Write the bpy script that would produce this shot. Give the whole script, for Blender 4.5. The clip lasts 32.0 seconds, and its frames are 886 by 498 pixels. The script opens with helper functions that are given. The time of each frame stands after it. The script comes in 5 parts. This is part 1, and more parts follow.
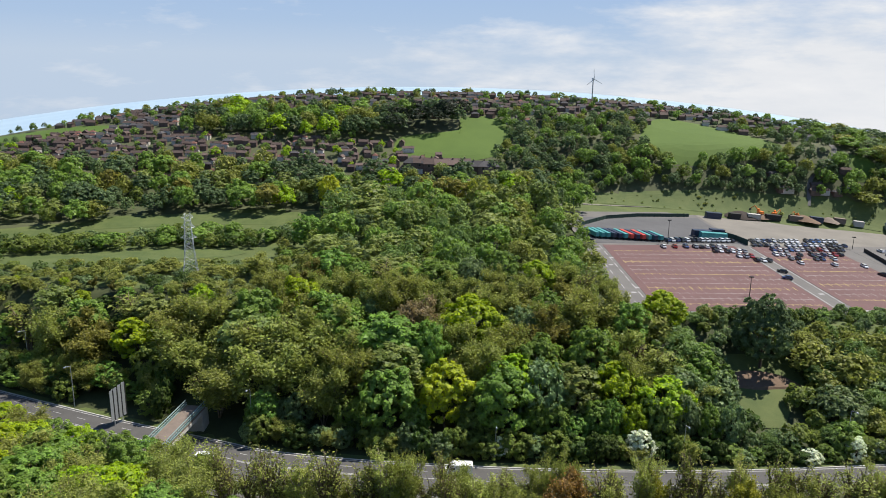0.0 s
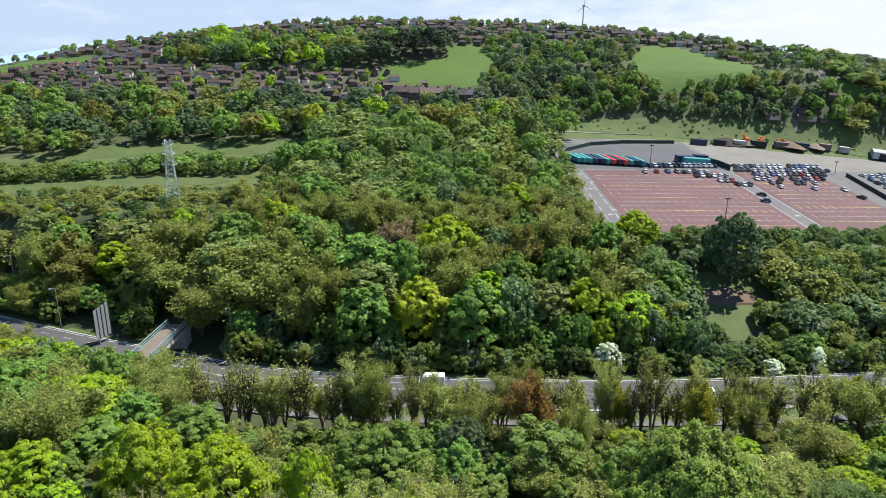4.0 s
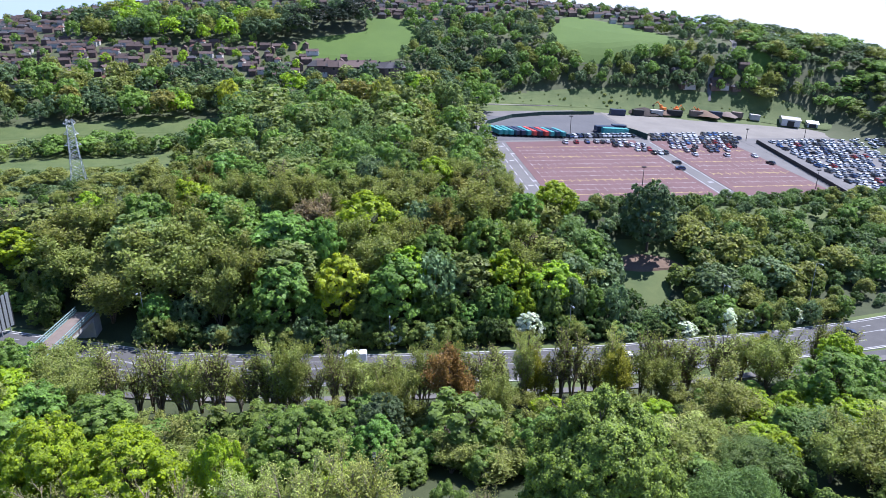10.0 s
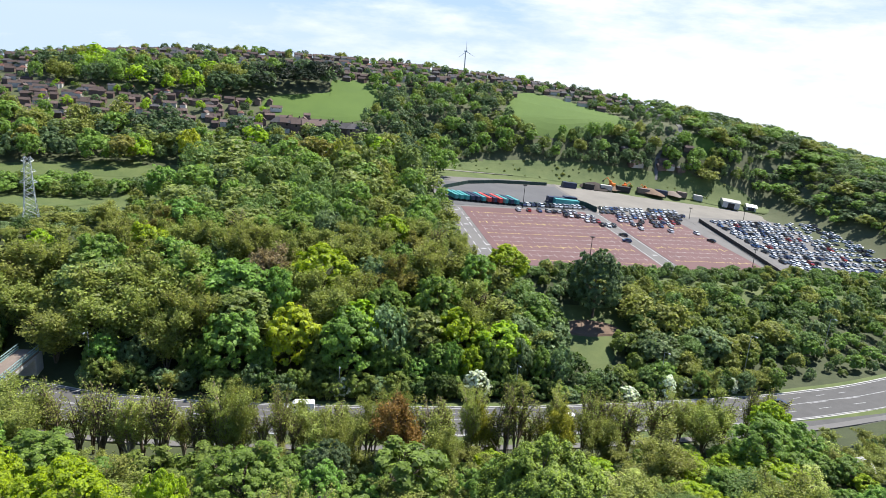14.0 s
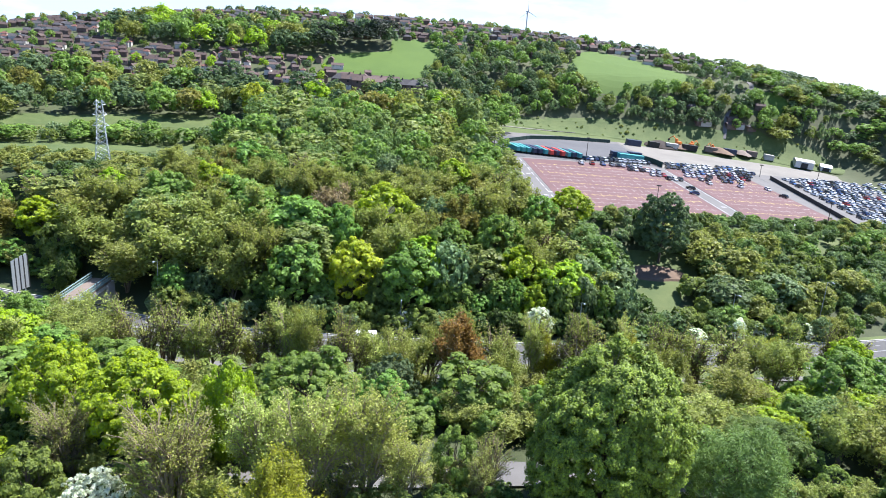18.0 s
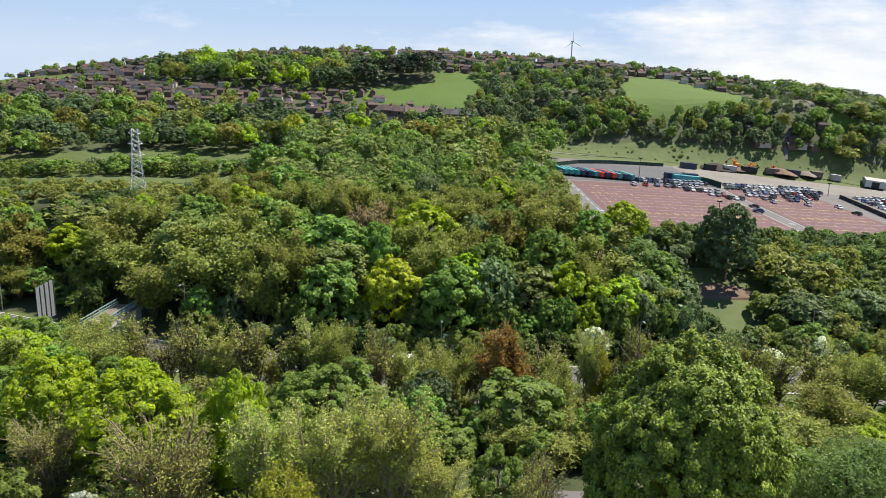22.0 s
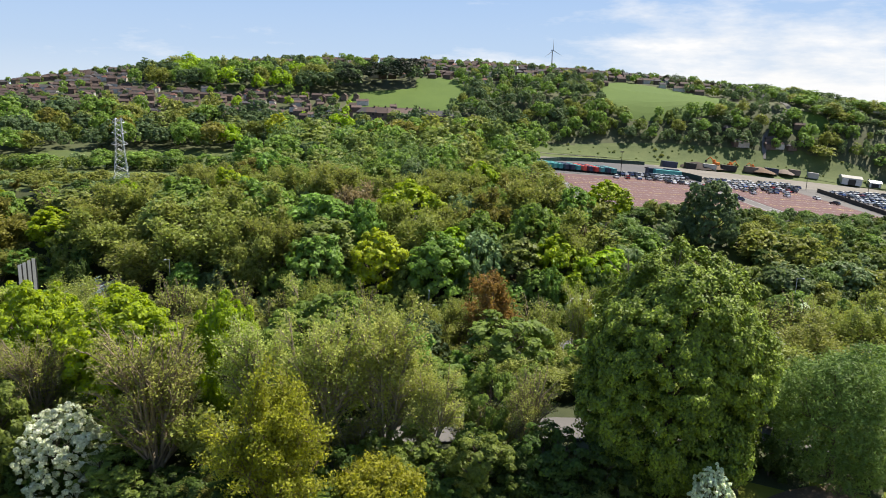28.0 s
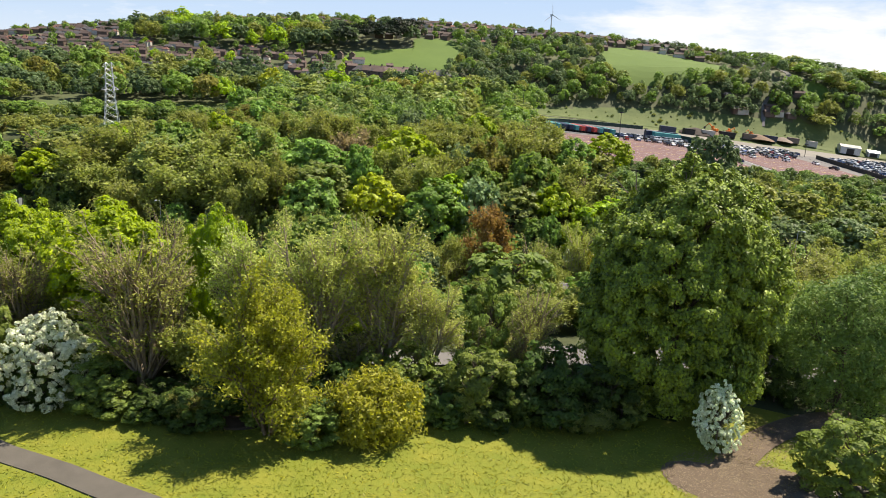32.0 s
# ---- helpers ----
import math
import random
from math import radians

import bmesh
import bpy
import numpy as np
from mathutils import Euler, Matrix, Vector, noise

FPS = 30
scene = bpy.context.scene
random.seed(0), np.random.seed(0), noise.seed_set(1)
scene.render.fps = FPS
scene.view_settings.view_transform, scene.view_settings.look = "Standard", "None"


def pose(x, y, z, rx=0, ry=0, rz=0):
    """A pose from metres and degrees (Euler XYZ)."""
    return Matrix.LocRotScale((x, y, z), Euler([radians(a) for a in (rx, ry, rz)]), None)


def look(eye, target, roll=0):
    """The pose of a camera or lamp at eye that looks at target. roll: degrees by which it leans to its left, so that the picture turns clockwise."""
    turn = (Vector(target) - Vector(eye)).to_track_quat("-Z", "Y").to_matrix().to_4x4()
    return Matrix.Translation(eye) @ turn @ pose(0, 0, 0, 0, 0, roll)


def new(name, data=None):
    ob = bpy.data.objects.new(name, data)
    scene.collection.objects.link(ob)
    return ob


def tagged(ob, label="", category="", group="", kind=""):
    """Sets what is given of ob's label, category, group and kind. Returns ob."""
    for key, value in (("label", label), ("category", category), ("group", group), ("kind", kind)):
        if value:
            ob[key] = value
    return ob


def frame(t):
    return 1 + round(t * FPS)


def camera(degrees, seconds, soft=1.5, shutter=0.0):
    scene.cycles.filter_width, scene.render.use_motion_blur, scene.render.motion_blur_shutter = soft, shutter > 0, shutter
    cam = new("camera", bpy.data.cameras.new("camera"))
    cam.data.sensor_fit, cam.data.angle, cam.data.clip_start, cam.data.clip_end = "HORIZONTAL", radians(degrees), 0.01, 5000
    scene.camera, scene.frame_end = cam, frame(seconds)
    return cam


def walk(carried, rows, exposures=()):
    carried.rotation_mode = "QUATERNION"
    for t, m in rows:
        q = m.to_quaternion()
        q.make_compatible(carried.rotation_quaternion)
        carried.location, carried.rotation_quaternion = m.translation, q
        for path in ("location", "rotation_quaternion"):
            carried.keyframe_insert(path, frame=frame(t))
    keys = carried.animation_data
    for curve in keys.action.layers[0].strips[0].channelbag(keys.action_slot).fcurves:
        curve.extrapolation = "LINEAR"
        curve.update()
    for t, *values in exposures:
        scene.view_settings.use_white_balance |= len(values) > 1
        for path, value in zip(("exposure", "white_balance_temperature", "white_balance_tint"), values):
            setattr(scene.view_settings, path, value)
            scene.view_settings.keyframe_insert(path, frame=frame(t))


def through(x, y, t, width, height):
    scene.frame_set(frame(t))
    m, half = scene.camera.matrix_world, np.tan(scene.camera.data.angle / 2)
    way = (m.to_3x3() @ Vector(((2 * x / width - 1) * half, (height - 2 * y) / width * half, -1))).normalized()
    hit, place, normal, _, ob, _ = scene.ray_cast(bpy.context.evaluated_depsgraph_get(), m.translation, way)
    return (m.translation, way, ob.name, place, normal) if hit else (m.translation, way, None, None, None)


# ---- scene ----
cam = camera(61.8, 32.0, soft=0.9)
# seconds, x, y, z, yaw, pitch, roll
PATH = [
    (0, -0.00, -0.00, 69.86, -0.00, -13.87, -0.93),
    (0.5, 0.75, -1.02, 70.05, 0.15, -17.19, -1.25),
    (1, 1.63, -1.92, 70.02, -0.32, -26.75, -2.01),
    (1.5, 2.64, -2.73, 69.69, -0.05, -28.59, -1.15),
    (2, 3.83, -3.38, 69.17, 0.37, -22.30, -0.50),
    (2.5, 4.82, -3.81, 68.41, 0.23, -17.19, -0.43),
    (3, 5.41, -4.00, 67.61, 0.17, -16.21, -0.55),
    (3.5, 5.66, -3.91, 66.99, 0.05, -17.37, -0.60),
    (4, 5.93, -3.81, 66.56, -0.12, -18.64, -0.49),
    (4.5, 6.08, -3.76, 66.35, -0.37, -19.53, -1.01),
    (6.5, 7.14, -4.45, 66.50, -0.92, -19.64, -1.50),
    (7, 7.44, -4.41, 66.46, -0.94, -19.61, -1.45),
    (7.5, 7.70, -4.22, 66.37, -1.05, -19.56, -1.39),
    (8, 7.98, -3.89, 66.23, -1.82, -19.54, -1.44),
    (8.5, 8.29, -3.50, 66.09, -2.84, -19.57, -1.54),
    (9, 8.62, -3.11, 65.93, -3.79, -19.74, -1.24),
    (9.5, 8.85, -2.77, 65.81, -4.75, -20.05, -0.99),
    (10, 9.01, -2.54, 65.71, -5.64, -20.44, -0.44),
    (10.5, 9.16, -2.48, 65.65, -6.49, -20.92, 0.27),
    (11, 9.35, -2.69, 65.64, -6.89, -19.18, 1.17),
    (11.5, 9.43, -3.24, 65.67, -7.52, -13.57, 1.03),
    (12, 9.33, -3.88, 65.76, -7.99, -17.03, -0.25),
    (12.5, 9.06, -4.46, 65.84, -9.10, -20.56, -2.35),
    (13, 8.70, -5.16, 65.83, -9.57, -19.85, -3.64),
    (13.5, 8.21, -6.07, 65.59, -9.94, -17.26, -4.76),
    (15.5, 6.43, -9.08, 61.50, -7.90, -13.51, -3.46),
    (16, 6.42, -8.99, 59.88, -7.45, -15.91, -3.56),
    (16.5, 6.51, -8.77, 58.32, -6.97, -18.09, -3.58),
    (17, 6.63, -8.55, 56.87, -6.42, -19.09, -3.59),
    (17.5, 6.76, -8.27, 55.69, -5.71, -18.52, -3.66),
    (18, 6.91, -7.91, 54.69, -5.03, -17.11, -4.00),
    (18.5, 7.11, -7.56, 53.70, -4.49, -15.74, -4.27),
    (19, 7.38, -7.18, 52.70, -3.99, -14.30, -3.61),
    (19.5, 7.33, -6.52, 51.72, -3.73, -14.66, -4.17),
    (20, 7.43, -5.37, 50.64, -3.24, -15.42, -3.46),
    (20.5, 7.89, -3.74, 49.41, -2.68, -14.86, -3.01),
    (21, 8.57, -1.81, 47.99, -2.10, -14.53, -2.65),
    (21.5, 9.25, 0.25, 46.53, -1.43, -14.09, -2.09),
    (22, 9.83, 2.22, 45.15, -0.77, -13.68, -1.64),
    (22.5, 10.26, 3.84, 43.90, -0.11, -13.31, -1.25),
    (23, 10.48, 4.96, 42.86, 0.44, -12.92, -1.30),
    (23.5, 10.48, 5.45, 41.93, 0.68, -12.35, -0.99),
    (24, 10.11, 5.22, 41.05, 0.49, -13.18, -1.24),
    (24.5, 9.68, 4.47, 40.52, 0.26, -13.72, -1.45),
    (25, 9.48, 3.47, 40.14, 0.20, -13.43, -1.47),
    (25.5, 9.32, 2.11, 39.57, -0.64, -13.32, -1.73),
    (26, 9.08, 0.48, 38.82, -1.61, -13.26, -1.90),
    (26.5, 8.91, -0.98, 38.08, -2.29, -13.15, -2.11),
    (28.5, 9.35, -0.59, 33.10, -1.91, -11.47, -0.92),
    (29, 9.08, -0.32, 32.14, -1.73, -11.88, -0.24),
    (29.5, 9.21, -0.16, 31.10, -1.36, -11.93, 1.18),
    (30, 9.21, -0.04, 30.21, -1.20, -11.91, 1.82),
    (30.5, 9.21, 0.04, 29.41, -1.11, -11.92, 2.09),
    (31, 9.16, 0.23, 28.74, -1.14, -12.58, 2.00),
    (31.5, 9.03, 0.54, 28.25, -1.44, -13.54, 1.21),
    (32, 8.66, 0.61, 27.89, -2.74, -13.58, -2.49),
]


def aim(x, y, z, yaw, pitch, roll):
    return pose(x, y, z, 0, 0, yaw) @ pose(0, 0, 0, pitch) @ pose(0, 0, 0, 0, roll) @ pose(0, 0, 0, 90)


EXPOSURES = [
    (0, 0.62, 6500, 10), (0.8, 0.97, 6800, 10), (1.0, 1.24, 7300, 8), (1.3, 1.77, 7000, 10), (2.0, 1.90, 6200, 10), (2.7, 1.07, 5900, 10), (3.0, 0.77, 5800, 10), (4.0, 0.87, 6100, 8), (7.0, 1.07, 5520, 11), (8.0, 1.09, 5520, 15),
    (9.0, 1.10, 5570, 20), (10.0, 1.11, 5400, 20), (11.0, 1.32, 5570, 19), (11.5, 0.92, 5700, 14), (12.0, 0.67, 5650, 11), (13.0, 1.10, 6200, 10), (14.0, 1.07, 6200, 10), (15.5, 0.57, 6100, 9), (16.0, 0.55, 6100, 8),
    (17.0, 1.47, 6500, 10), (18.0, 1.52, 5800, 13), (18.6, 1.22, 6100, 9), (19.0, 0.95, 6000, 8), (20.0, 0.89, 6100, 9), (22.0, 0.89, 6600, 10), (24.0, 0.89, 6600, 10), (26.0, 0.96, 6700, 10), (29.0, 0.86, 6800, 10),
    (30.0, 0.84, 6800, 10), (31.0, 0.89, 7100, 10), (32.0, 1.10, 7200, 11)]
walk(cam, [(r[0], aim(*r[1:])) for r in PATH], EXPOSURES)

# ---- daylight ----
SUN_AZ, SUN_EL = 60.0, 58.0
toward_sun = Vector((math.sin(radians(SUN_AZ)) * math.cos(radians(SUN_EL)), math.cos(radians(SUN_AZ)) * math.cos(radians(SUN_EL)), math.sin(radians(SUN_EL))))
sun = new("sun", bpy.data.lights.new("sun", "SUN"))
sun.data.energy, sun.data.angle, sun.data.color = 5.0, radians(0.6), (1.0, 0.95, 0.86)
sun.matrix_world = look((0, 0, 300), tuple(Vector((0, 0, 300)) - toward_sun))


class Nodes:
    """Short hand for node trees."""

    def __init__(self, tree):
        self.tree = tree
        tree.nodes.clear()

    def add(self, kind, values=None, **settings):
        n = self.tree.nodes.new(kind)
        for k, v in settings.items():
            setattr(n, k, v)
        for k, v in (values or {}).items():
            if isinstance(v, bpy.types.NodeSocket):
                self.tree.links.new(v, n.inputs[k])
            else:
                n.inputs[k].default_value = v
        return n

    def ramp(self, fac, stops):
        n = self.add("ShaderNodeValToRGB", {0: fac})
        while len(n.color_ramp.elements) < len(stops):
            n.color_ramp.elements.new(0.5)
        for e, (p, c) in zip(n.color_ramp.elements, stops):
            e.position, e.color = p, (*c, 1) if len(c) == 3 else c
        return n.outputs[0]

    def mix(self, fac, a, b, mode="MIX"):
        n = self.add("ShaderNodeMix", data_type="RGBA", blend_type=mode)
        for k, v in ((0, fac), (6, a), (7, b)):
            if isinstance(v, bpy.types.NodeSocket):
                self.tree.links.new(v, n.inputs[k])
            else:
                n.inputs[k].default_value = v if k == 0 else (*v[:3], 1)
        return n.outputs[2]

    def math(self, op, a, b=0.0, clamp=False):
        n = self.add("ShaderNodeMath", {0: a, 1: b}, operation=op, use_clamp=clamp)
        return n.outputs[0]


world = bpy.data.worlds.new("sky")
scene.world = world
world.use_nodes = True
N = Nodes(world.node_tree)
sky = N.add("ShaderNodeTexSky", sky_type="NISHITA", sun_disc=False, sun_elevation=radians(SUN_EL), sun_rotation=radians(SUN_AZ), altitude=80, air_density=1.0, dust_density=1.2, ozone_density=1.4)
co = N.add("ShaderNodeTexCoord").outputs["Generated"]
split = N.add("ShaderNodeSeparateXYZ", {0: co})
# cumulus banks, flattened towards the horizon
flat = N.add("ShaderNodeMapping", {0: co, "Scale": (1.6, 1.6, 6.0)})
big = N.add("ShaderNodeTexNoise", {"Vector": flat.outputs[0], "Scale": 1.5, "Detail": 7.0, "Roughness": 0.6})
fine = N.add("ShaderNodeTexNoise", {"Vector": flat.outputs[0], "Scale": 5.5, "Detail": 5.0, "Roughness": 0.62})
amount = N.math("ADD", N.math("MULTIPLY", big.outputs[0], 0.72), N.math("MULTIPLY", fine.outputs[0], 0.28))
side = N.math("MULTIPLY", split.outputs[0], 0.22)
low = N.math("MULTIPLY", N.math("SUBTRACT", 0.10, split.outputs[2]), 0.9)
cover = N.ramp(N.math("ADD", N.math("ADD", amount, side), low), [(0.535, (0, 0, 0)), (0.70, (1, 1, 1))])
lit = N.ramp(fine.outputs[0], [(0.3, (9.0, 9.4, 10.0)), (0.75, (10.6, 10.7, 10.9))])
colour = N.mix(cover, N.mix(0.94, sky.outputs[0], N.ramp(split.outputs[2], [(0.012, (6.6, 8.0, 9.9)), (0.055, (5.2, 7.0, 9.7)), (0.12, (4.3, 6.3, 9.7)), (0.6, (1.5, 2.9, 6.2))])), lit)
back = N.add("ShaderNodeBackground", {0: colour, 1: 0.053})
N.add("ShaderNodeOutputWorld", {0: back.outputs[0]})

# ---- materials ----
def material(name):
    m = bpy.data.materials.new(name)
    m.use_nodes = True
    return m, Nodes(m.node_tree)


def finish(n, shader):
    n.add("ShaderNodeOutputMaterial", {0: shader})


def leaf_material(name, dark, light, through=0.40, rough=0.5):
    """Foliage: each tree, clump and leaf takes a shade of its own between dark and light."""
    m, n = material(name)
    tree_random = n.add("ShaderNodeObjectInfo").outputs["Random"]
    island = n.add("ShaderNodeNewGeometry").outputs["Random Per Island"]
    place = n.add("ShaderNodeTexCoord").outputs["Object"]
    patch = n.add("ShaderNodeTexNoise", {"Vector": place, "Scale": 0.7, "Detail": 3.0}).outputs[0]
    stand = n.add("ShaderNodeTexNoise", {"Vector": place, "Scale": 0.11, "Detail": 1.0}).outputs[0]
    f = n.math("ADD", n.math("MULTIPLY", island, 0.45), n.math("MULTIPLY", n.math("SUBTRACT", n.math("ADD", patch, n.math("MULTIPLY", stand, 0.8)), 0.55), 1.1), clamp=True)
    c = n.mix(f, dark, light)
    hue = n.add("ShaderNodeHueSaturation", {"Color": c, "Hue": n.math("ADD", 0.488, n.math("MULTIPLY", tree_random, 0.030)), "Saturation": n.math("ADD", 0.88, n.math("MULTIPLY", island, 0.2)),
                                          "Value": n.math("MULTIPLY", n.math("ADD", 0.82, n.math("MULTIPLY", tree_random, 0.32)), n.math("ADD", 0.48, n.math("ADD", n.math("MULTIPLY", island, 0.34), n.math("MULTIPLY", patch, 0.70))))}).outputs[0]
    p = n.add("ShaderNodeBsdfPrincipled", {"Base Color": hue, "Roughness": rough, "Specular IOR Level": 0.14})
    t = n.add("ShaderNodeBsdfTranslucent", {0: n.mix(0.5, hue, (light[0] * 1.15, light[1] * 1.3, light[2] * 0.7))})
    finish(n, n.add("ShaderNodeMixShader", {0: through, 1: p.outputs[0], 2: t.outputs[0]}).outputs[0])
    return m


def rough_material(name, a, b, scale=3.0, rough=0.85, bump=0.3, detail=6.0, metal=0.0, vary=0.0, fine=9.0, spec=0.3):
    """A surface that wanders between colours a and b in patches and in grain, with fine relief."""
    m, n = material(name)
    place = n.add("ShaderNodeTexCoord").outputs["Object"]
    one = n.add("ShaderNodeTexNoise", {"Vector": place, "Scale": scale, "Detail": detail, "Roughness": 0.62}).outputs[0]
    two = n.add("ShaderNodeTexNoise", {"Vector": place, "Scale": scale * fine, "Detail": 4.0}).outputs[0]
    f = n.math("ADD", n.math("MULTIPLY", one, 1.3), n.math("MULTIPLY", two, 0.5))
    c = n.mix(n.math("SUBTRACT", f, 0.4, clamp=True), a, b)
    if vary:
        r = n.add("ShaderNodeObjectInfo").outputs["Random"]
        c = n.add("ShaderNodeHueSaturation", {"Color": c, "Hue": 0.5, "Value": n.math("ADD", 1 - vary / 2, n.math("MULTIPLY", r, vary))}).outputs[0]
    relief = n.add("ShaderNodeBump", {"Strength": bump, "Distance": 0.05, "Height": two})
    p = n.add("ShaderNodeBsdfPrincipled", {"Base Color": c, "Roughness": rough, "Metallic": metal, "Normal": relief.outputs[0], "Specular IOR Level": spec})
    finish(n, p.outputs[0])
    return m


def car_paint(name):
    m, n = material(name)
    r = n.add("ShaderNodeObjectInfo").outputs["Random"]
    ramp = n.add("ShaderNodeValToRGB", {0: r})
    ramp.color_ramp.interpolation = "CONSTANT"
    shades = [(0, (.72, .73, .74)), (.24, (.02, .02, .025)), (.42, (.35, .36, .38)), (.56, (.03, .05, .13)), (.70, (.62, .63, .64)), (.82, (.33, .02, .015)), (.88, (.06, .065, .07)), (.95, (.05, .12, .3))]
    while len(ramp.color_ramp.elements) < len(shades):
        ramp.color_ramp.elements.new(0.5)
    for e, (p, c) in zip(ramp.color_ramp.elements, shades):
        e.position, e.color = p, (*c, 1)
    finish(n, n.add("ShaderNodeBsdfPrincipled", {"Base Color": ramp.outputs[0], "Roughness": 0.18, "Coat Weight": 0.8, "Coat Roughness": 0.05, "Metallic": 0.15}).outputs[0])
    return m


# maple, grey, hazel and dark leaves hold extra blue to paint in distance haze
LEAF = {
    "maple": leaf_material("maple_leaf", (0.103, 0.174, 0.028), (0.244, 0.361, 0.072)),
    "lime": leaf_material("lime_leaf", (0.178, 0.271, 0.009), (0.356, 0.452, 0.024)),
    "sycamore": leaf_material("sycamore_leaf", (0.036, 0.069, 0.009), (0.243, 0.294, 0.043), through=0.16),
    "olive": leaf_material("olive_leaf", (0.158, 0.177, 0.038), (0.306, 0.325, 0.082)),
    "ash": leaf_material("ash_leaf", (0.240, 0.270, 0.062), (0.480, 0.510, 0.144)),
    "gold": leaf_material("gold_leaf", (0.156, 0.156, 0.015), (0.331, 0.312, 0.037)),
    "yellow": leaf_material("yellow_leaf", (0.227, 0.264, 0.016), (0.472, 0.481, 0.036)),
    "rust": leaf_material("rust_leaf", (0.165, 0.095, 0.029), (0.330, 0.202, 0.061)),
    "rusty": leaf_material("bronze_leaf", (.120, .112, .026), (.270, .240, .062)),
    "grey": leaf_material("grey_green_leaf", (0.103, 0.157, 0.055), (0.235, 0.308, 0.138)),
    "willow": leaf_material("willow_leaf", (0.083, 0.128, 0.027), (0.183, 0.242, 0.070)),
    "poplar": leaf_material("poplar_leaf", (0.131, 0.180, 0.044), (0.299, 0.345, 0.105)),
    "hazel": leaf_material("hazel_leaf", (0.099, 0.152, 0.024), (0.215, 0.275, 0.060)),
    "thorn": leaf_material("thorn_leaf", (0.031, 0.056, 0.012), (0.089, 0.133, 0.029)),
    "dark": leaf_material("dark_leaf", (0.062, 0.096, 0.039), (0.152, 0.204, 0.091)),
    "pine": leaf_material("pine_needle", (0.007, 0.016, 0.007), (0.024, 0.040, 0.017), through=0.15),
    "blossom": leaf_material("pale_blossom_leaf", (0.166, 0.139, 0.068), (0.363, 0.277, 0.156)),
    "hawthorn": leaf_material("may_blossom", (0.281, 0.324, 0.173), (0.929, 0.929, 0.832), through=0.45),
    "line": leaf_material("thin_olive_leaf", (0.150, 0.162, 0.037), (0.306, 0.319, 0.077)),
    "bare": leaf_material("bud_leaf", (0.180, 0.192, 0.042), (0.348, 0.348, 0.096)),
}
BARK = rough_material("bark", (0.050, 0.037, 0.026), (0.124, 0.099, 0.074), scale=3.0, bump=0.8, rough=0.95)
TAN_BARK = rough_material("tan_bark", (.15, .115, .075), (.31, .25, .17), scale=3.0, bump=0.6, rough=0.95)
TWIG = rough_material("twig_bark", (0.099, 0.074, 0.050), (0.239, 0.184, 0.123), scale=3.0, bump=0.6, rough=0.95)
PALE_BARK = rough_material("pale_bark", (.23, .185, .13), (.42, .35, .25), scale=3.0, bump=0.8, rough=0.95)
ASPHALT = rough_material("asphalt", (0.057, 0.055, 0.052), (0.096, 0.091, 0.086), scale=0.35, bump=0.25, fine=60)
OLD_ASPHALT = rough_material("worn_asphalt", (0.087, 0.081, 0.077), (0.149, 0.140, 0.130), scale=0.12, bump=0.25, fine=60)
RED_TAR = rough_material("red_brown_surface", (0.089, 0.046, 0.043), (0.143, 0.080, 0.076), scale=0.09, bump=0.2, fine=40)
CONCRETE = rough_material("concrete", (.30, .29, .26), (.46, .44, .40), scale=0.4, bump=0.3)
GRAVEL = rough_material("gravel_yard", (0.118, 0.108, 0.093), (0.211, 0.192, 0.164), scale=0.09, bump=0.6, fine=40)
WHITE_LINE = rough_material("road_paint", (.16, .155, .15), (.45, .44, .43), scale=2.0, bump=0.1)
YELLOW_LINE = rough_material("yellow_road_paint", (.45, .36, .10), (.62, .52, .20), scale=2.0, bump=0.1)
STEEL = rough_material("galvanised_steel", (.32, .34, .35), (.50, .52, .53), scale=2.0, metal=0.55, rough=0.5, bump=0.1)
DARK_STEEL = rough_material("dark_steel", (0.019, 0.020, 0.021), (0.043, 0.043, 0.043), scale=2.0, metal=0.3, rough=0.55)
TEAL = rough_material("teal_paint", (.035, .19, .19), (.09, .32, .31), scale=1.2, rough=0.45, bump=0.1)
RAIL_PAINT = rough_material("pale_teal_paint", (.13, .20, .19), (.24, .33, .31), scale=1.2, rough=0.5, bump=0.1)
RED_PAINT = rough_material("red_paint", (.45, .04, .03), (.60, .09, .07), scale=1.2, rough=0.4)
BLUE_PAINT = rough_material("navy_paint", (0.019, 0.028, 0.056), (0.043, 0.056, 0.093), scale=1.2, rough=0.4)
ORANGE = rough_material("orange_paint", (.62, .14, .02), (.78, .24, .05), scale=1.2, rough=0.45)
WHITE_PAINT = rough_material("white_paint", (.66, .66, .64), (.82, .82, .80), scale=1.0, rough=0.4, bump=0.05)
DECK = rough_material("rusty_deck", (.115, .090, .072), (.21, .165, .135), scale=0.5, bump=0.5)
GLASS = rough_material("dark_glass", (.012, .014, .016), (.03, .033, .036), scale=1.0, rough=0.12, bump=0.0, spec=0.45)
RUBBER = rough_material("rubber", (.012, .012, .012), (.03, .03, .03), scale=5.0)
PAINT = car_paint("car_paint")
# white car bodies; among the stored cars it also paints in sun glare
PALE_PAINT = rough_material("silver_car_paint", (.60, .61, .62), (.85, .85, .85), scale=0.2, rough=0.15, bump=0, vary=0.5, spec=0.8)
FENCE_GREEN = rough_material("green_fence_paint", (0.012, 0.034, 0.026), (0.031, 0.062, 0.050), scale=1.2, rough=0.5)
GRASS_BLADE = leaf_material("grass_blade", (0.100, 0.151, 0.007), (0.277, 0.243, 0.038), through=0.35)
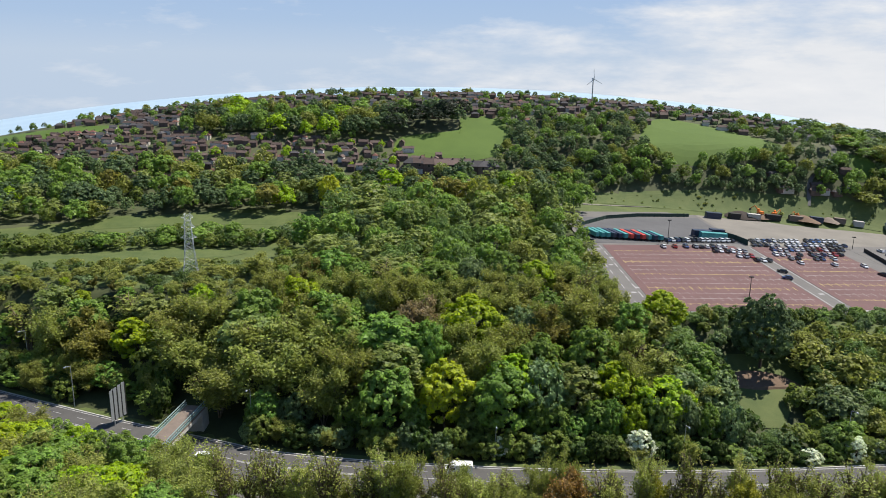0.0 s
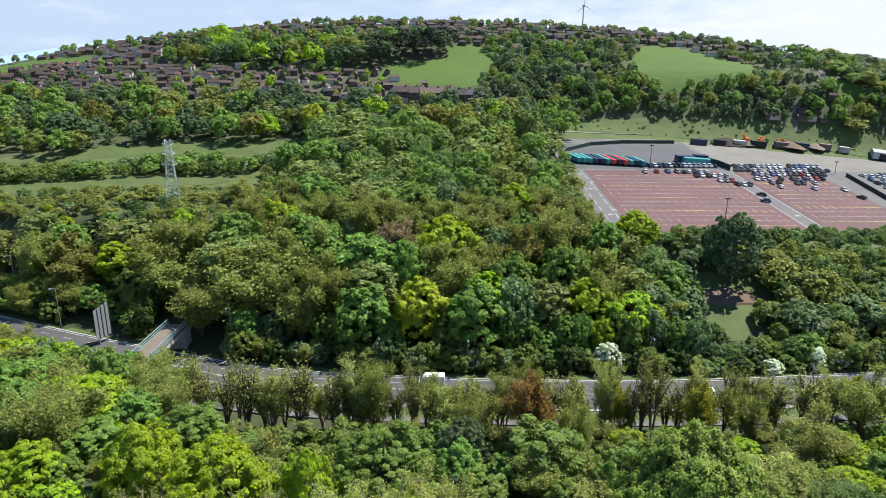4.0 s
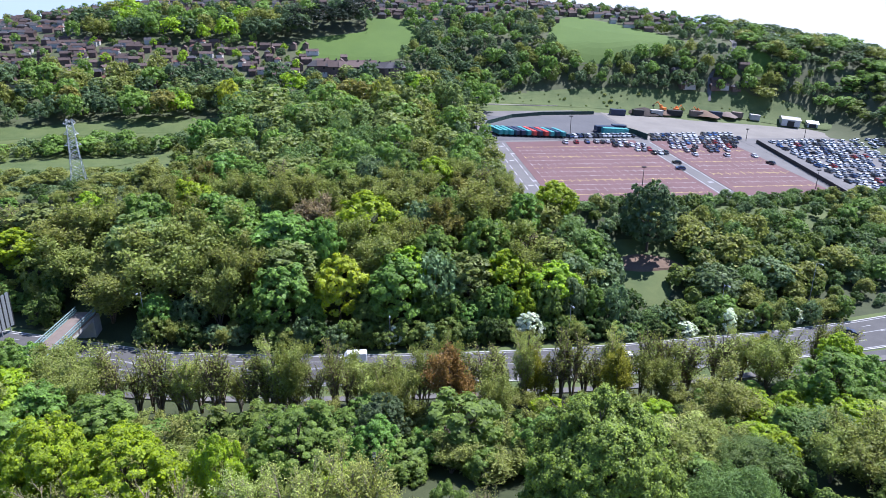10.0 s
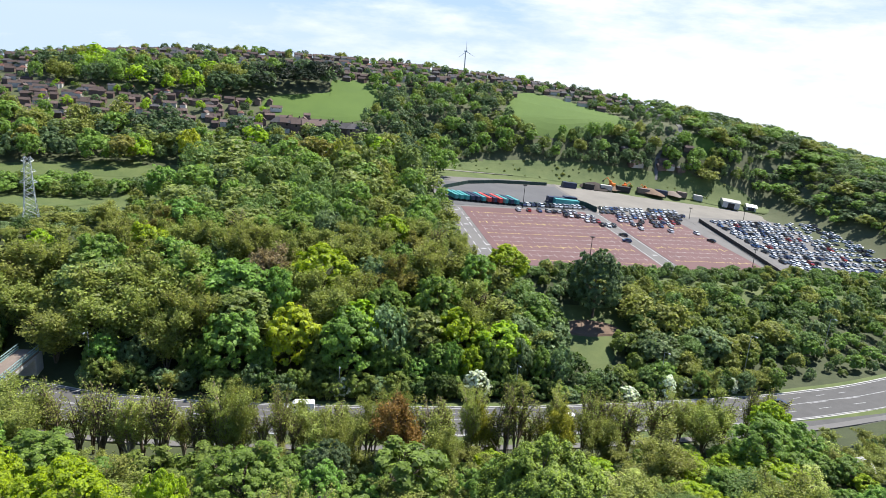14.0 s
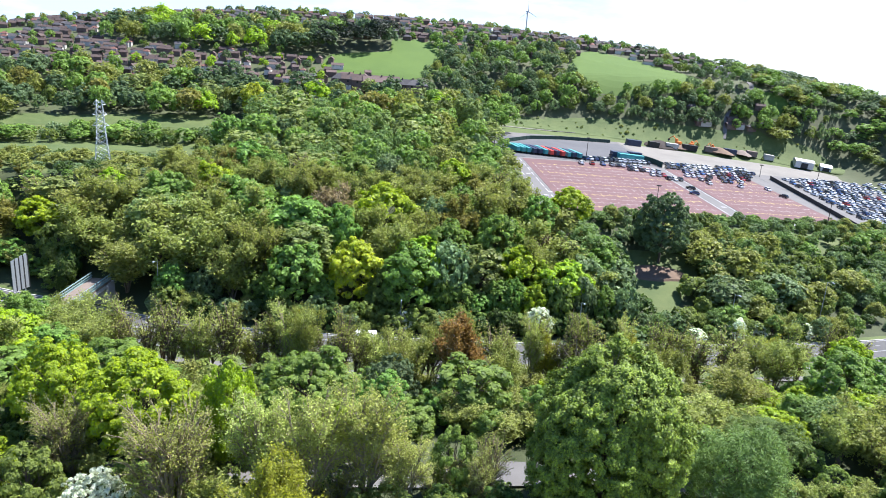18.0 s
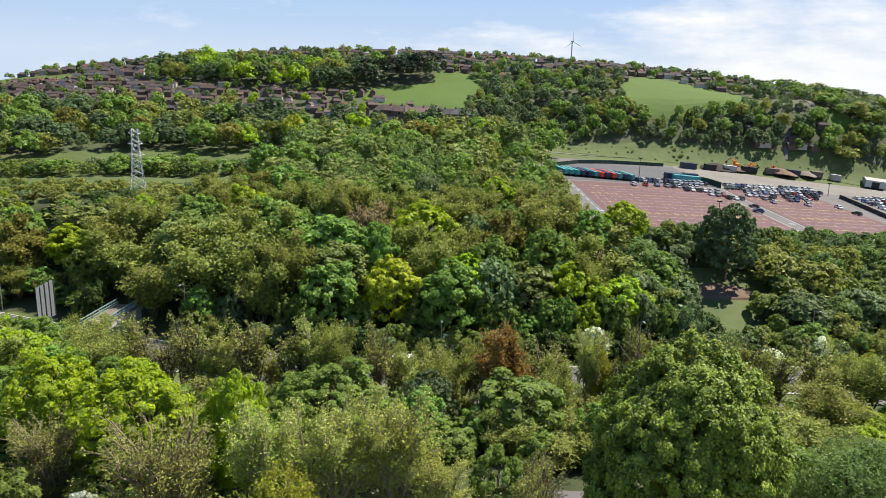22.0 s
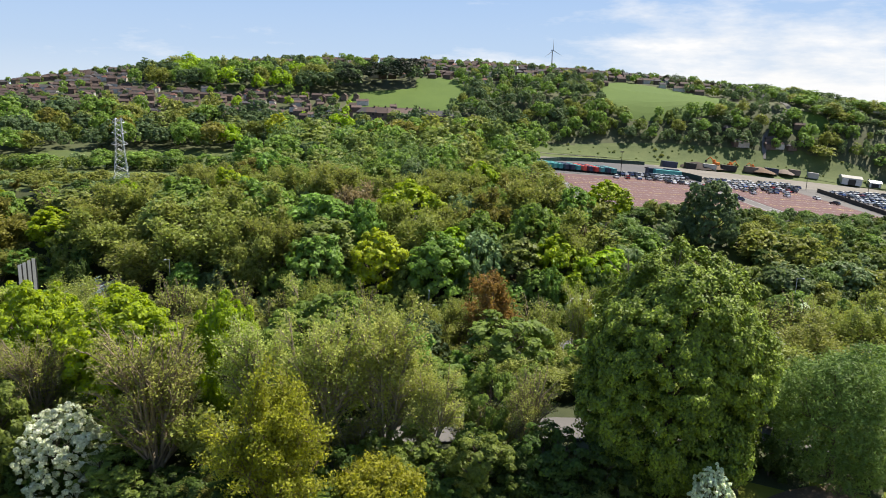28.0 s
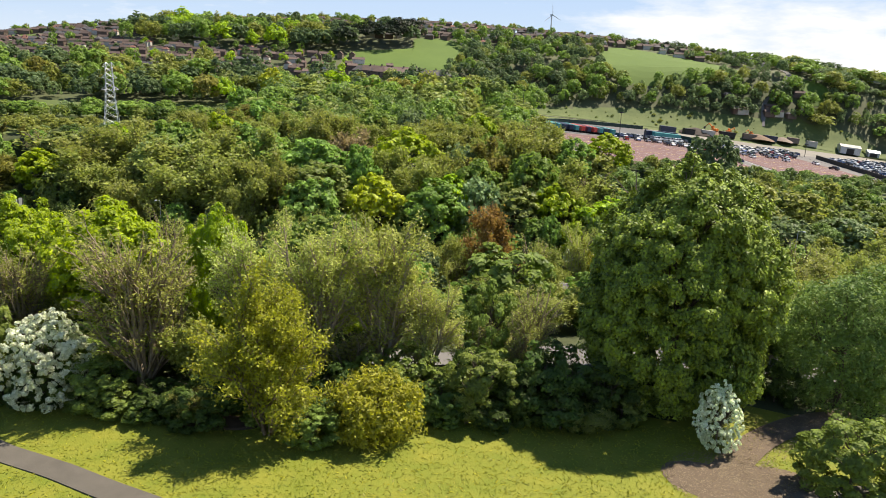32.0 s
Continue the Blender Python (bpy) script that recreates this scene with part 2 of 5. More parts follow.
BRICK = rough_material("house_brick", (0.095, 0.060, 0.048), (0.190, 0.142, 0.116), scale=0.5, bump=0.3, vary=0.7)
RENDER_WALL = rough_material("pale_render", (.34, .32, .28), (.52, .50, .45), scale=0.5, bump=0.2, vary=0.3)
ROOF = rough_material("roof_tile", (0.074, 0.050, 0.042), (0.134, 0.094, 0.079), scale=0.6, bump=0.6, vary=0.7)
SLATE = rough_material("roof_slate", (0.039, 0.037, 0.039), (0.082, 0.075, 0.076), scale=0.6, bump=0.6, vary=0.6)
RED_ROOF = rough_material("red_roof_tile", (0.095, 0.041, 0.031), (0.157, 0.078, 0.059), scale=0.6, bump=0.6, vary=0.5)
SOIL = rough_material("bare_soil", (0.093, 0.056, 0.036), (0.174, 0.118, 0.077), scale=0.5, bump=0.8, fine=20)
# brown soil, its colour darkened further for the tree shade over it
SOIL_PALE = rough_material("trodden_soil", (0.062, 0.043, 0.028), (0.140, 0.102, 0.068), scale=0.7, bump=0.8, fine=20)
BURNT = rough_material("dark_soil", (0.019, 0.012, 0.009), (0.043, 0.031, 0.025), scale=0.7, bump=0.8)
BUSHY_MEADOW = rough_material("bushy_meadow_grass", (0.035, 0.062, 0.013), (0.106, 0.127, 0.038), scale=0.16, bump=0.7, fine=30)
MEADOW = rough_material("meadow_grass", (0.050, 0.090, 0.011), (0.084, 0.133, 0.019), scale=0.05, bump=0.4, fine=50)
ROUGH_GRASS = rough_material("rough_grass", (0.038, 0.064, 0.015), (0.111, 0.128, 0.038), scale=0.15, bump=0.6, fine=35)
LAWN = rough_material("mown_grass", (0.060, 0.104, 0.003), (0.204, 0.186, 0.022), scale=0.32, bump=0.9, fine=26, detail=9.0)
LEAF_LITTER = rough_material("woodland_floor", (0.022, 0.031, 0.009), (0.059, 0.068, 0.025), scale=0.25, bump=0.8, fine=16)
TOWN_GROUND = rough_material("hillside_gardens", (0.034, 0.053, 0.015), (0.093, 0.090, 0.046), scale=0.035, bump=0.5, fine=20)
SEA = rough_material("sea", (.26, .37, .45), (.42, .52, .58), scale=0.002, rough=0.35, bump=0.02)


PATH_TAR = rough_material("path_tarmac", (0.059, 0.053, 0.043), (0.105, 0.093, 0.076), scale=0.5, bump=0.3, fine=50)
LITTER = rough_material("dry_leaf_litter", (0.087, 0.056, 0.031), (0.260, 0.205, 0.130), scale=1.5, bump=0.2, vary=0.5)
# ---- helpers for meshes ----
def mesh_of(name, verts, faces, material=None, smooth=False):
    me = bpy.data.meshes.new(name)
    me.from_pydata([tuple(v) for v in verts], [], faces)
    me.update()
    if material:
        me.materials.append(material)
    if smooth:
        me.shade_smooth()
    return me


def quads(name, corners, material):
    """A mesh of separate faces out of an array of n x k x 3 corners."""
    n, k = corners.shape[:2]
    me = bpy.data.meshes.new(name)
    me.vertices.add(k * n)
    me.vertices.foreach_set("co", np.ascontiguousarray(corners, dtype=np.float32).ravel())
    me.loops.add(k * n)
    me.loops.foreach_set("vertex_index", np.arange(k * n, dtype=np.int32))
    me.polygons.add(n)
    me.polygons.foreach_set("loop_start", np.arange(0, k * n, k, dtype=np.int32))
    me.update(calc_edges=True)
    me.materials.append(material)
    return me


class Solid:
    """Collects boxes, tubes and sheets into one mesh."""

    def __init__(self):
        self.v, self.f = [], []

    def add(self, verts, faces):
        k = len(self.v)
        self.v += [tuple(p) for p in verts]
        self.f += [tuple(i + k for i in f) for f in faces]
        return self

    def box(self, x0, y0, z0, x1, y1, z1, m=None, taper=0.0):
        w, d = (x1 - x0) * taper / 2, (y1 - y0) * taper / 2
        p = [Vector(q) for q in ((x0, y0, z0), (x1, y0, z0), (x1, y1, z0), (x0, y1, z0), (x0 + w, y0 + d, z1), (x1 - w, y0 + d, z1), (x1 - w, y1 - d, z1), (x0 + w, y1 - d, z1))]
        if m:
            p = [m @ q for q in p]
        return self.add(p, [(0, 3, 2, 1), (4, 5, 6, 7), (0, 1, 5, 4), (1, 2, 6, 5), (2, 3, 7, 6), (3, 0, 4, 7)])

    def tube(self, a, b, r0, r1, sides=6, caps=True):
        a, b = Vector(a), Vector(b)
        q = (b - a).to_track_quat("Z", "Y")
        ring = [Vector((math.cos(2 * math.pi * i / sides), math.sin(2 * math.pi * i / sides), 0)) for i in range(sides)]
        p = [a + q @ (c * r0) for c in ring] + [b + q @ (c * r1) for c in ring]
        f = [(i, (i + 1) % sides, sides + (i + 1) % sides, sides + i) for i in range(sides)]
        if caps:
            f += [tuple(range(sides - 1, -1, -1)), tuple(range(sides, 2 * sides))]
        return self.add(p, f)

    def mesh(self, name, material, smooth=False):
        return mesh_of(name, self.v, self.f, material, smooth)


def part(name, mesh, parent, label="", m=None):
    ob = new(name, mesh)
    ob.parent = parent
    if m is not None:
        ob.matrix_basis = m
    return tagged(ob, label)


def thing(name, label, category, m=None, group="", kind="", mesh=None):
    ob = new(name, mesh)
    if m is not None:
        ob.matrix_basis = m
    return tagged(ob, label, category, group, kind)


# ---- lie of the land ----
PROFILE=((-900,-3),(62,-3),(86,-1.6),(100,-4.5),(122,-10.6),(128,-12),(149,-12),(160,-9.5),(178,-4.5),(190,1.5),(203,6),(300,8),(330,15),(365,29),(410,43.5),(450,52.5),(478,52.5),(560,33),(800,-15),(1500,-45),(4800,-60),(9000,-60))
def smooth(a,b,v):
    v=min(1,max(0,(v-a)/(b-a))); return v*v*(3-2*v)
def profile(s):
    for (a,p),(b,q) in zip(PROFILE,PROFILE[1:]):
        if s<=b:
            v=(s-a)/(b-a); return p+(q-p)*v
    return -60
def yard_level(x,y):
    return 7-.09*(x-52)+.035*(y-200)
def ground(x,y):
    d=math.hypot(x-8,y+5); az=math.degrees(math.atan2(x-8,y+5)); w=smooth(190,255,d)*(1-smooth(60,100,x)*(1-smooth(225,260,y)))*(1-smooth(70,95,-x)*(1-smooth(186,212,y)))
    sh=(0.0 if x>-10 else min(.0042*(x+10)**2,.42*(-10-x)-10.5) if x<-60 else .0042*(x+10)**2)+(.0016*max(0,x-45)**2 if x<150 else 17.6+.5*(x-150))
    z=profile((1-w)*(y+5-sh)+w*d)
    q=az+2; c=max(.25,1-(.0006 if q<0 else .00043)*q*q)
    if z>8: z=8+(z-8)*c
    if d>480: z-=185*min(1.5,abs(az)/30)**2*(d-480)/4300
    if x>52: z=min(z,max(yard_level(min(x,225),y)+.4,z-40*smooth(52,90,x))+smooth(215,300,y)*60)
    # the sloping yard of the car park
    e=max((50-x)*1.2,(x-225)*.3,187+max(0,x-52)*.27-y,(y-330)*.32,0)
    k=1-smooth(0,14,e)
    return z*(1-k)+yard_level(min(x,225),y)*k


def strip(name, points, width, material, lift, step=2.0, label="", category="road", kind="structure", edge=0.0):
    """A ribbon laid on the land along points, lift metres above it, with a skirt of depth edge."""
    dense = []
    for (ax, ay), (bx, by) in zip(points, points[1:]):
        k = max(1, int(math.hypot(bx - ax, by - ay) / step))
        dense += [(ax + (bx - ax) * i / k, ay + (by - ay) * i / k) for i in range(k)]
    dense.append(points[-1])
    v, f = [], []
    for i, (x, y) in enumerate(dense):
        a, b = dense[max(0, i - 1)], dense[min(len(dense) - 1, i + 1)]
        t = Vector((b[0] - a[0], b[1] - a[1])).normalized()
        z = ground(x, y) + lift
        for s in (-width / 2, width / 2):
            v.append((x - t.y * s, y + t.x * s, z))
        if i:
            k = 2 * i
            f.append((k - 2, k, k + 1, k - 1))
    if edge:
        n = len(v)
        v += [(x, y, z - edge) for x, y, z in v]
        for i in range(1, len(dense)):
            k = 2 * i
            f += [(k - 2, k - 2 + n, k + n, k), (k - 1, k + 1, k + 1 + n, k - 1 + n)]
    return mesh_of(name, v, f, material)


def smooth_line(points, per=8):
    """Catmull-Rom through points."""
    p = [points[0], *points, points[-1]]
    out = []
    for a, b, c, d in zip(p, p[1:], p[2:], p[3:]):
        for i in range(per):
            t = i / per
            out.append(tuple(0.5 * (2 * b[k] + (c[k] - a[k]) * t + (2 * a[k] - 5 * b[k] + 4 * c[k] - d[k]) * t * t + (3 * b[k] - a[k] - 3 * c[k] + d[k]) * t ** 3) for k in (0, 1)))
    return out + [points[-1]]


def offset_line(line, d):
    out = []
    for i, (x, y) in enumerate(line):
        a, b = line[max(0, i - 1)], line[min(len(line) - 1, i + 1)]
        t = Vector((b[0] - a[0], b[1] - a[1])).normalized()
        out.append((x - t.y * d, y + t.x * d))
    return out


def patch(name, outline, material, lift, cells=24):
    """A sheet inside an outline, draped on the land: rings from the middle to the rim."""
    cx, cy = sum(p[0] for p in outline) / len(outline), sum(p[1] for p in outline) / len(outline)
    n, rings = len(outline), 6
    v = [(cx, cy, ground(cx, cy) + lift)]
    f = []
    for r in range(1, rings + 1):
        for x, y in outline:
            px, py = cx + (x - cx) * r / rings, cy + (y - cy) * r / rings
            v.append((px, py, ground(px, py) + lift * (1 if r < rings else 0.2)))
    for i in range(n):
        j = (i + 1) % n
        f.append((0, 1 + i, 1 + j))
        for r in range(rings - 1):
            a = 1 + r * n
            f.append((a + i, a + n + i, a + n + j, a + j))
    return mesh_of(name, v, f, material)


def ragged(cx, cy, rx, ry, n=40, seed=1, rough=0.18, turn=0.0):
    r = random.Random(seed)
    ph = [r.uniform(0, 6.3) for _ in range(5)]
    out = []
    for i in range(n):
        a = 2 * math.pi * i / n
        k = 1 + rough * sum(math.sin(a * (j + 2) + ph[j]) / (j + 1) for j in range(5)) / 1.6
        x, y = rx * k * math.cos(a), ry * k * math.sin(a)
        out.append((cx + x * math.cos(turn) - y * math.sin(turn), cy + x * math.sin(turn) + y * math.cos(turn)))
    return out


# the land: one sheet, fine near by, to the horizon
def land():
    radii = [0, 12, 24]
    while radii[-1] < 4700:
        radii.append(radii[-1] + max(3.2, min(6.0, radii[-1] * 0.02) if radii[-1] < 520 else radii[-1] * 0.07))
    n = 240
    v, f, mats = [(8, -5, ground(8, -5))], [], []
    for r in radii[1:]:
        for i in range(n):
            a = 2 * math.pi * i / n
            x, y = 8 + r * math.sin(a), -5 + r * math.cos(a)
            z = ground(x, y)
            if r < 520:
                z += 0.25 * noise.noise((x * 0.06, y * 0.06, 0)) * (0.15 if y < 66 else 0 if 98 < y < 128 or (45 < x < 190 and 185 < y < 330) else 1)
            v.append((x, y, z))
    for i in range(n):
        j = (i + 1) % n
        f.append((0, 1 + j, 1 + i))
        for k in range(len(radii) - 2):
            a = 1 + k * n
            f.append((a + i, a + j, a + n + j, a + n + i))
    me = mesh_of("ground", v, f, LEAF_LITTER, True)
    for m in (LAWN, TOWN_GROUND, ROUGH_GRASS, SEA):
        me.materials.append(m)
    for p in me.polygons:
        x, y = p.center.x, p.center.y
        d = math.hypot(x - 8, y + 5)
        p.material_index = 4 if d > 1500 else 3 if 48 < x < 215 and 186 < y < 345 + (x - 110) * .05 else 2 if d > 318 else 1 if y < 64 else 3 if x < -10 and 205 < y < 300 else 0
    return tagged(new("ground", me), "rolling land with grass, woodland floor and distant sea", "ground", kind="structure")


land()

# ---- roads ----
ROAD = smooth_line([(-300, 245), (-220, 212), (-150, 182), (-110, 165.5), (-80, 153.4), (-60, 146.4), (-48.3, 142.3), (-39.2, 139.2), (-20, 136), (1.3, 134.2), (22, 133.2), (43.8, 133.2), (60, 133.8), (77.5, 135.2), (110, 138.8), (130, 142.5), (155, 149), (220, 172)])


def carriageway(name, line, label):
    road = thing(name, label, "road", kind="structure", mesh=strip(name, line, 12.4, ASPHALT, 0.30, edge=0.9))
    for d in (-5.6, 5.75):
        part("edge_line", strip("edge_line", offset_line(line, d), 0.24, WHITE_LINE, 0.315), road)
    part("centre_line", strip("centre_line", offset_line(line, 0.75), 0.2, WHITE_LINE, 0.316), road)
    for side, gap, run in ((3.4, 6, 2), (0.35, 9, 4), (-2.4, 9, 3)):
        dense = []
        for a, b in zip(offset_line(line, side), offset_line(line, side)[1:]):
            k = max(1, int(math.dist(a, b)))
            dense += [(a[0] + (b[0] - a[0]) * i / k, a[1] + (b[1] - a[1]) * i / k) for i in range(k)]
        for i in range(0, len(dense) - run, gap):
            if -110 < dense[i][0] < 140:
                part("lane_dash", strip("lane_dash", [dense[i], dense[i + run]], 0.17, WHITE_LINE, 0.317), road)
    for d in (-6.3, 6.3):
        part("kerb", strip("kerb", offset_line(line, d), 0.3, CONCRETE, 0.42, edge=0.9), road)


carriageway("road", ROAD, "grey asphalt main road with white lane markings")
thing("stop_bar", "white stop line across a slip road by the bridge", "road marking", kind="structure", mesh=strip("stop_bar", [(-50.2, 137.6), (-48.6, 146.2)], 0.5, WHITE_LINE, 0.33))
thing("verge", "rough grass verge beside the road", "verge", kind="structure", mesh=strip("verge", offset_line(ROAD, 7.4), 1.8, ROUGH_GRASS, 0.25, edge=0.6))
thing("verge", "strip of rough grass between road and trees", "verge", kind="structure", mesh=strip("verge", offset_line(ROAD, -8.4), 3.8, ROUGH_GRASS, 0.25, edge=0.6))
thing("footway", "grey footway along the near side of the road", "path", kind="structure", mesh=strip("footway", offset_line(ROAD, -11.4), 1.8, OLD_ASPHALT, 0.45, edge=0.9))
thing("slip_road", "grey asphalt slip road leaving the main road", "road", kind="structure", mesh=strip("slip_road", smooth_line([(104, 128.6), (118, 129.8), (134, 131.5), (155, 134), (220, 142)]), 5.0, ASPHALT, 0.24, edge=0.9))
LANE = smooth_line([(-80, 78), (-30, 77), (0, 75.5), (14, 75.6), (30, 76.4), (47, 75.3), (62, 72), (90, 66), (130, 60)])
thing("lane", "grey tarmac service lane among the trees", "road", kind="structure", mesh=strip("lane", LANE, 6.4, OLD_ASPHALT, 0.08, edge=0.2))
PATHWAY = smooth_line([(-60, 66), (-36, 60.4), (-27, 57.2), (-22.8, 54.9), (-17.4, 52.4), (-10.8, 48.9), (2, 43), (20, 39.5), (34, 46), (40, 50.2), (47, 51), (60, 49)])
thing("footpath", "dark tarmac footpath across mown grass", "path", kind="structure", mesh=strip("footpath", PATHWAY, 2.2, PATH_TAR, 0.10, edge=0.15))

# ---- trees ----
SPECIES = {
    # leaf, height, radius, leaf density, crown start, lobes, branchiness, label
    "maple": ("maple", 13, 6, 1.0, 0.16, 13, 0, "broad maple in fresh dark green leaf"),
    "lime": ("lime", 13, 5.5, 1.0, 0.16, 12, 0, "lime tree in bright yellow-green spring leaf"),
    "sycamore": ("sycamore", 23, 10.4, 2.8, 0.0, 30, 1, "huge domed sycamore in pale green leaf and flower"),
    "olive": ("olive", 13, 5.2, 1.0, 0.12, 11, 0, "oak budding in brownish olive green"),
    "ash": ("ash", 15, 4.2, 0.62, 0.18, 12, 2, "thinly leaved ash with pale bare branches"),
    "gold": ("gold", 14, 4.6, 0.62, 0.0, 13, 0, "young oak in golden olive spring leaf"),
    "goldbush": ("gold", 6, 4.2, 0.85, 0.0, 11, 0, "low bushy oak in golden olive spring leaf"),
    "yellow": ("yellow", 13, 5, 1.0, 0.15, 11, 0, "maple in vivid yellow-green leaf"),
    "rust": ("rust", 12, 4.0, 0.9, 0.14, 10, 1, "copper-leaved tree beside the road"),
    "rusty": ("rusty", 12, 5, 1.0, 0.14, 10, 0, "oak in bronze-yellow young leaf"),
    "grey": ("grey", 9, 5.2, 0.95, 0.05, 11, 0, "grey-green sallow with a rounded crown"),
    "willow": ("willow", 13, 5.5, 1.0, 0.02, 13, 0, "pale green willow with fine leaves"),
    "poplar": ("poplar", 15, 3.4, 0.95, 0.08, 11, 0, "pale green poplar, tall and narrow"),
    "hazel": ("hazel", 8, 4.0, 1.0, 0.02, 11, 0, "bushy hazel in light green leaf"),
    "thorn": ("thorn", 6, 3.6, 1.0, 0.0, 9, 0, "dense dark green thorn bush"),
    "dark": ("dark", 14, 5.4, 1.1, 0.14, 15, 0, "dark green holm oak with a dense crown"),
    "pine": ("pine", 16, 4.6, 1.0, 0.22, 11, 0, "dark Scots pine in the hilltop wood"),
    "blossom": ("blossom", 10, 4.4, 0.95, 0.1, 10, 1, "tree pale with beige spring blossom"),
    "hawthorn": ("hawthorn", 8, 3.6, 1.0, 0.02, 11, 0, "hawthorn bush covered in white may blossom"),
    "bare": ("bare", 15, 5.0, 0.34, 0.1, 12, 3, "bare brown tree just coming into bud"),
    "line": ("line", 15, 2.8, 0.45, 0.34, 12, 3, "slim half-leaved roadside tree with dark branches"),
}
LOD = {"hero": (26000, 0.21), "near": (9500, 0.33), "fill": (5200, 0.44), "mid": (5600, 0.44), "joined": (2300, 0.66), "far": (1150, 0.70)}
BUILT = {}
FUZZY = {"olive": 0.10, "ash": 0.09, "bare": 0.10, "line": 0.14, "willow": 0.05, "poplar": 0.04, "grey": 0.03, "rusty": 0.06, "rust": 0.08, "gold": 0.085, "goldbush": 0.07, "blossom": 0.08}


def crown_mesh(kind, lod, seed):
    """Tufts of small leaves over a domed crown of rounded boughs, with creases between the boughs."""
    leaf, h, r, dens, start, lobes, branchy, _ = SPECIES[kind]
    rng = np.random.default_rng(seed * 131 + sum(map(ord, kind)))
    n, size = LOD[lod]
    size *= 0.8 + 0.04 * r
    fuzzy = FUZZY.get(kind, 0.0)
    crisp = kind in ("sycamore", "maple", "lime", "hazel", "yellow", "thorn")
    if kind in ("bare", "line"):
        size *= 0.62
    elif kind == "sycamore":
        size *= 0.76
    area = (r * r + r * h) / 100.0
    n = int(n * dens * max(0.35, min(4.5, area)))
    half = h * (1 - start) / 2
    mid = h * start + half
    lowest = -0.95 if lod in ("hero", "near", "fill") else -0.8 if lod == "mid" else -0.5
    # boughs: directions round the crown, each a rounded bulge
    lobes = int(lobes * (2.6 if kind == "sycamore" else 1.9))
    axis = rng.normal(size=(lobes, 3)) * np.array([1, 1, 0.8]) + np.array([0, 0, 0.25])
    axis /= np.linalg.norm(axis, axis=1, keepdims=True)
    reach = rng.uniform(0.78, 1.12, lobes)
    tight = 2.2 * math.sqrt(lobes / 12.0)
    count = max(30, n // {"hero": 110 if kind == "sycamore" else 80 if crisp else 26, "near": 56 if crisp else 22, "fill": 36}.get(lod, 30 if crisp else 14))
    u = rng.normal(size=(count * 2, 3))
    u /= np.linalg.norm(u, axis=1, keepdims=True)
    u = u[u[:, 2] > lowest][:count]
    count = len(u)
    angle = np.arccos(np.clip(u @ axis.T, -1, 1))
    swell = np.max(reach * np.exp(-(angle * tight * 0.62) ** 2), axis=1)
    radius = (0.72 + 0.26 * swell) if kind == "sycamore" else (0.52 + 0.51 * swell) if crisp and lod in ("hero", "near") else (0.60 + 0.42 * swell) if crisp else (0.64 + 0.40 * swell)
    depth = 1 - (0.42 if kind == "sycamore" else 0.36 + fuzzy * 3) * rng.random(count) ** 2.2
    # widest a little below the middle, drawn in at the top
    flat = np.minimum(0.97, np.abs(u[:, 2]))
    wide = np.where(u[:, 2] > 0, 1 - 0.10 * u[:, 2], np.sqrt((1 - flat ** 5) / (1 - flat ** 2)))
    c = u * (radius * depth)[:, None] * np.stack([r * wide, r * wide, np.full(count, half)], axis=1)
    c[:, 2] = np.where(u[:, 2] < 0, u[:, 2] * half * 1.04, c[:, 2])
    if kind == "pine":
        c[:, 2] = np.abs(c[:, 2]) * 0.9 - half * 0.1
    if lowest > -0.9:
        c[:, 2] = np.maximum(c[:, 2], -half * 0.75)
    tuft = rng.uniform(0.3 if kind == "sycamore" else 0.5, 1.15 if kind == "sycamore" else 1.0, count) * math.sqrt(9.0 * r * h * 0.55 / count) * (0.72 if crisp else 0.55)
    i = rng.integers(0, count, n)
    d = rng.normal(size=(n, 3)) + np.array([0, 0, 0.8 if crisp else 0.5]) + 0.7 * u[i]
    d /= np.linalg.norm(d, axis=1, keepdims=True)
    p = c[i] + d * (tuft[i] * (1 - 0.35 * rng.random(n)))[:, None] * np.array([1.15, 1.15, 0.9])
    if kind == "sycamore":
        p += rng.normal(size=(n, 3)) * 0.2
    if fuzzy:
        p += rng.normal(size=(n, 3)) * r * fuzzy
    p[:, 2] = np.maximum(p[:, 2] + mid, h * start * 0.4 + 0.15 * rng.random(n))
    nrm = d + 0.35 * u[i] + rng.normal(size=(n, 3)) * (0.28 if kind == "sycamore" else 0.42 + fuzzy * 3) + np.array([0, 0, 0.25])
    nrm /= np.linalg.norm(nrm, axis=1, keepdims=True)
    t = np.cross(nrm, rng.normal(size=(n, 3)))
    t /= np.linalg.norm(t, axis=1, keepdims=True)
    b = np.cross(nrm, t)
    L = (size * rng.uniform(0.6, 1.25, n))[:, None]
    slim = 0.34 if kind in ("willow", "pine", "ash") else 0.62
    tip, side = t * L, b * L * slim * rng.uniform(0.75, 1.2, (n, 1))
    droop = nrm * L * rng.uniform(-0.4, 0.1, (n, 1))
    return quads("crown", np.stack([p + tip + droop, p - tip * 0.6 + side, p - tip * 0.6 - side], axis=1), LEAF[leaf])


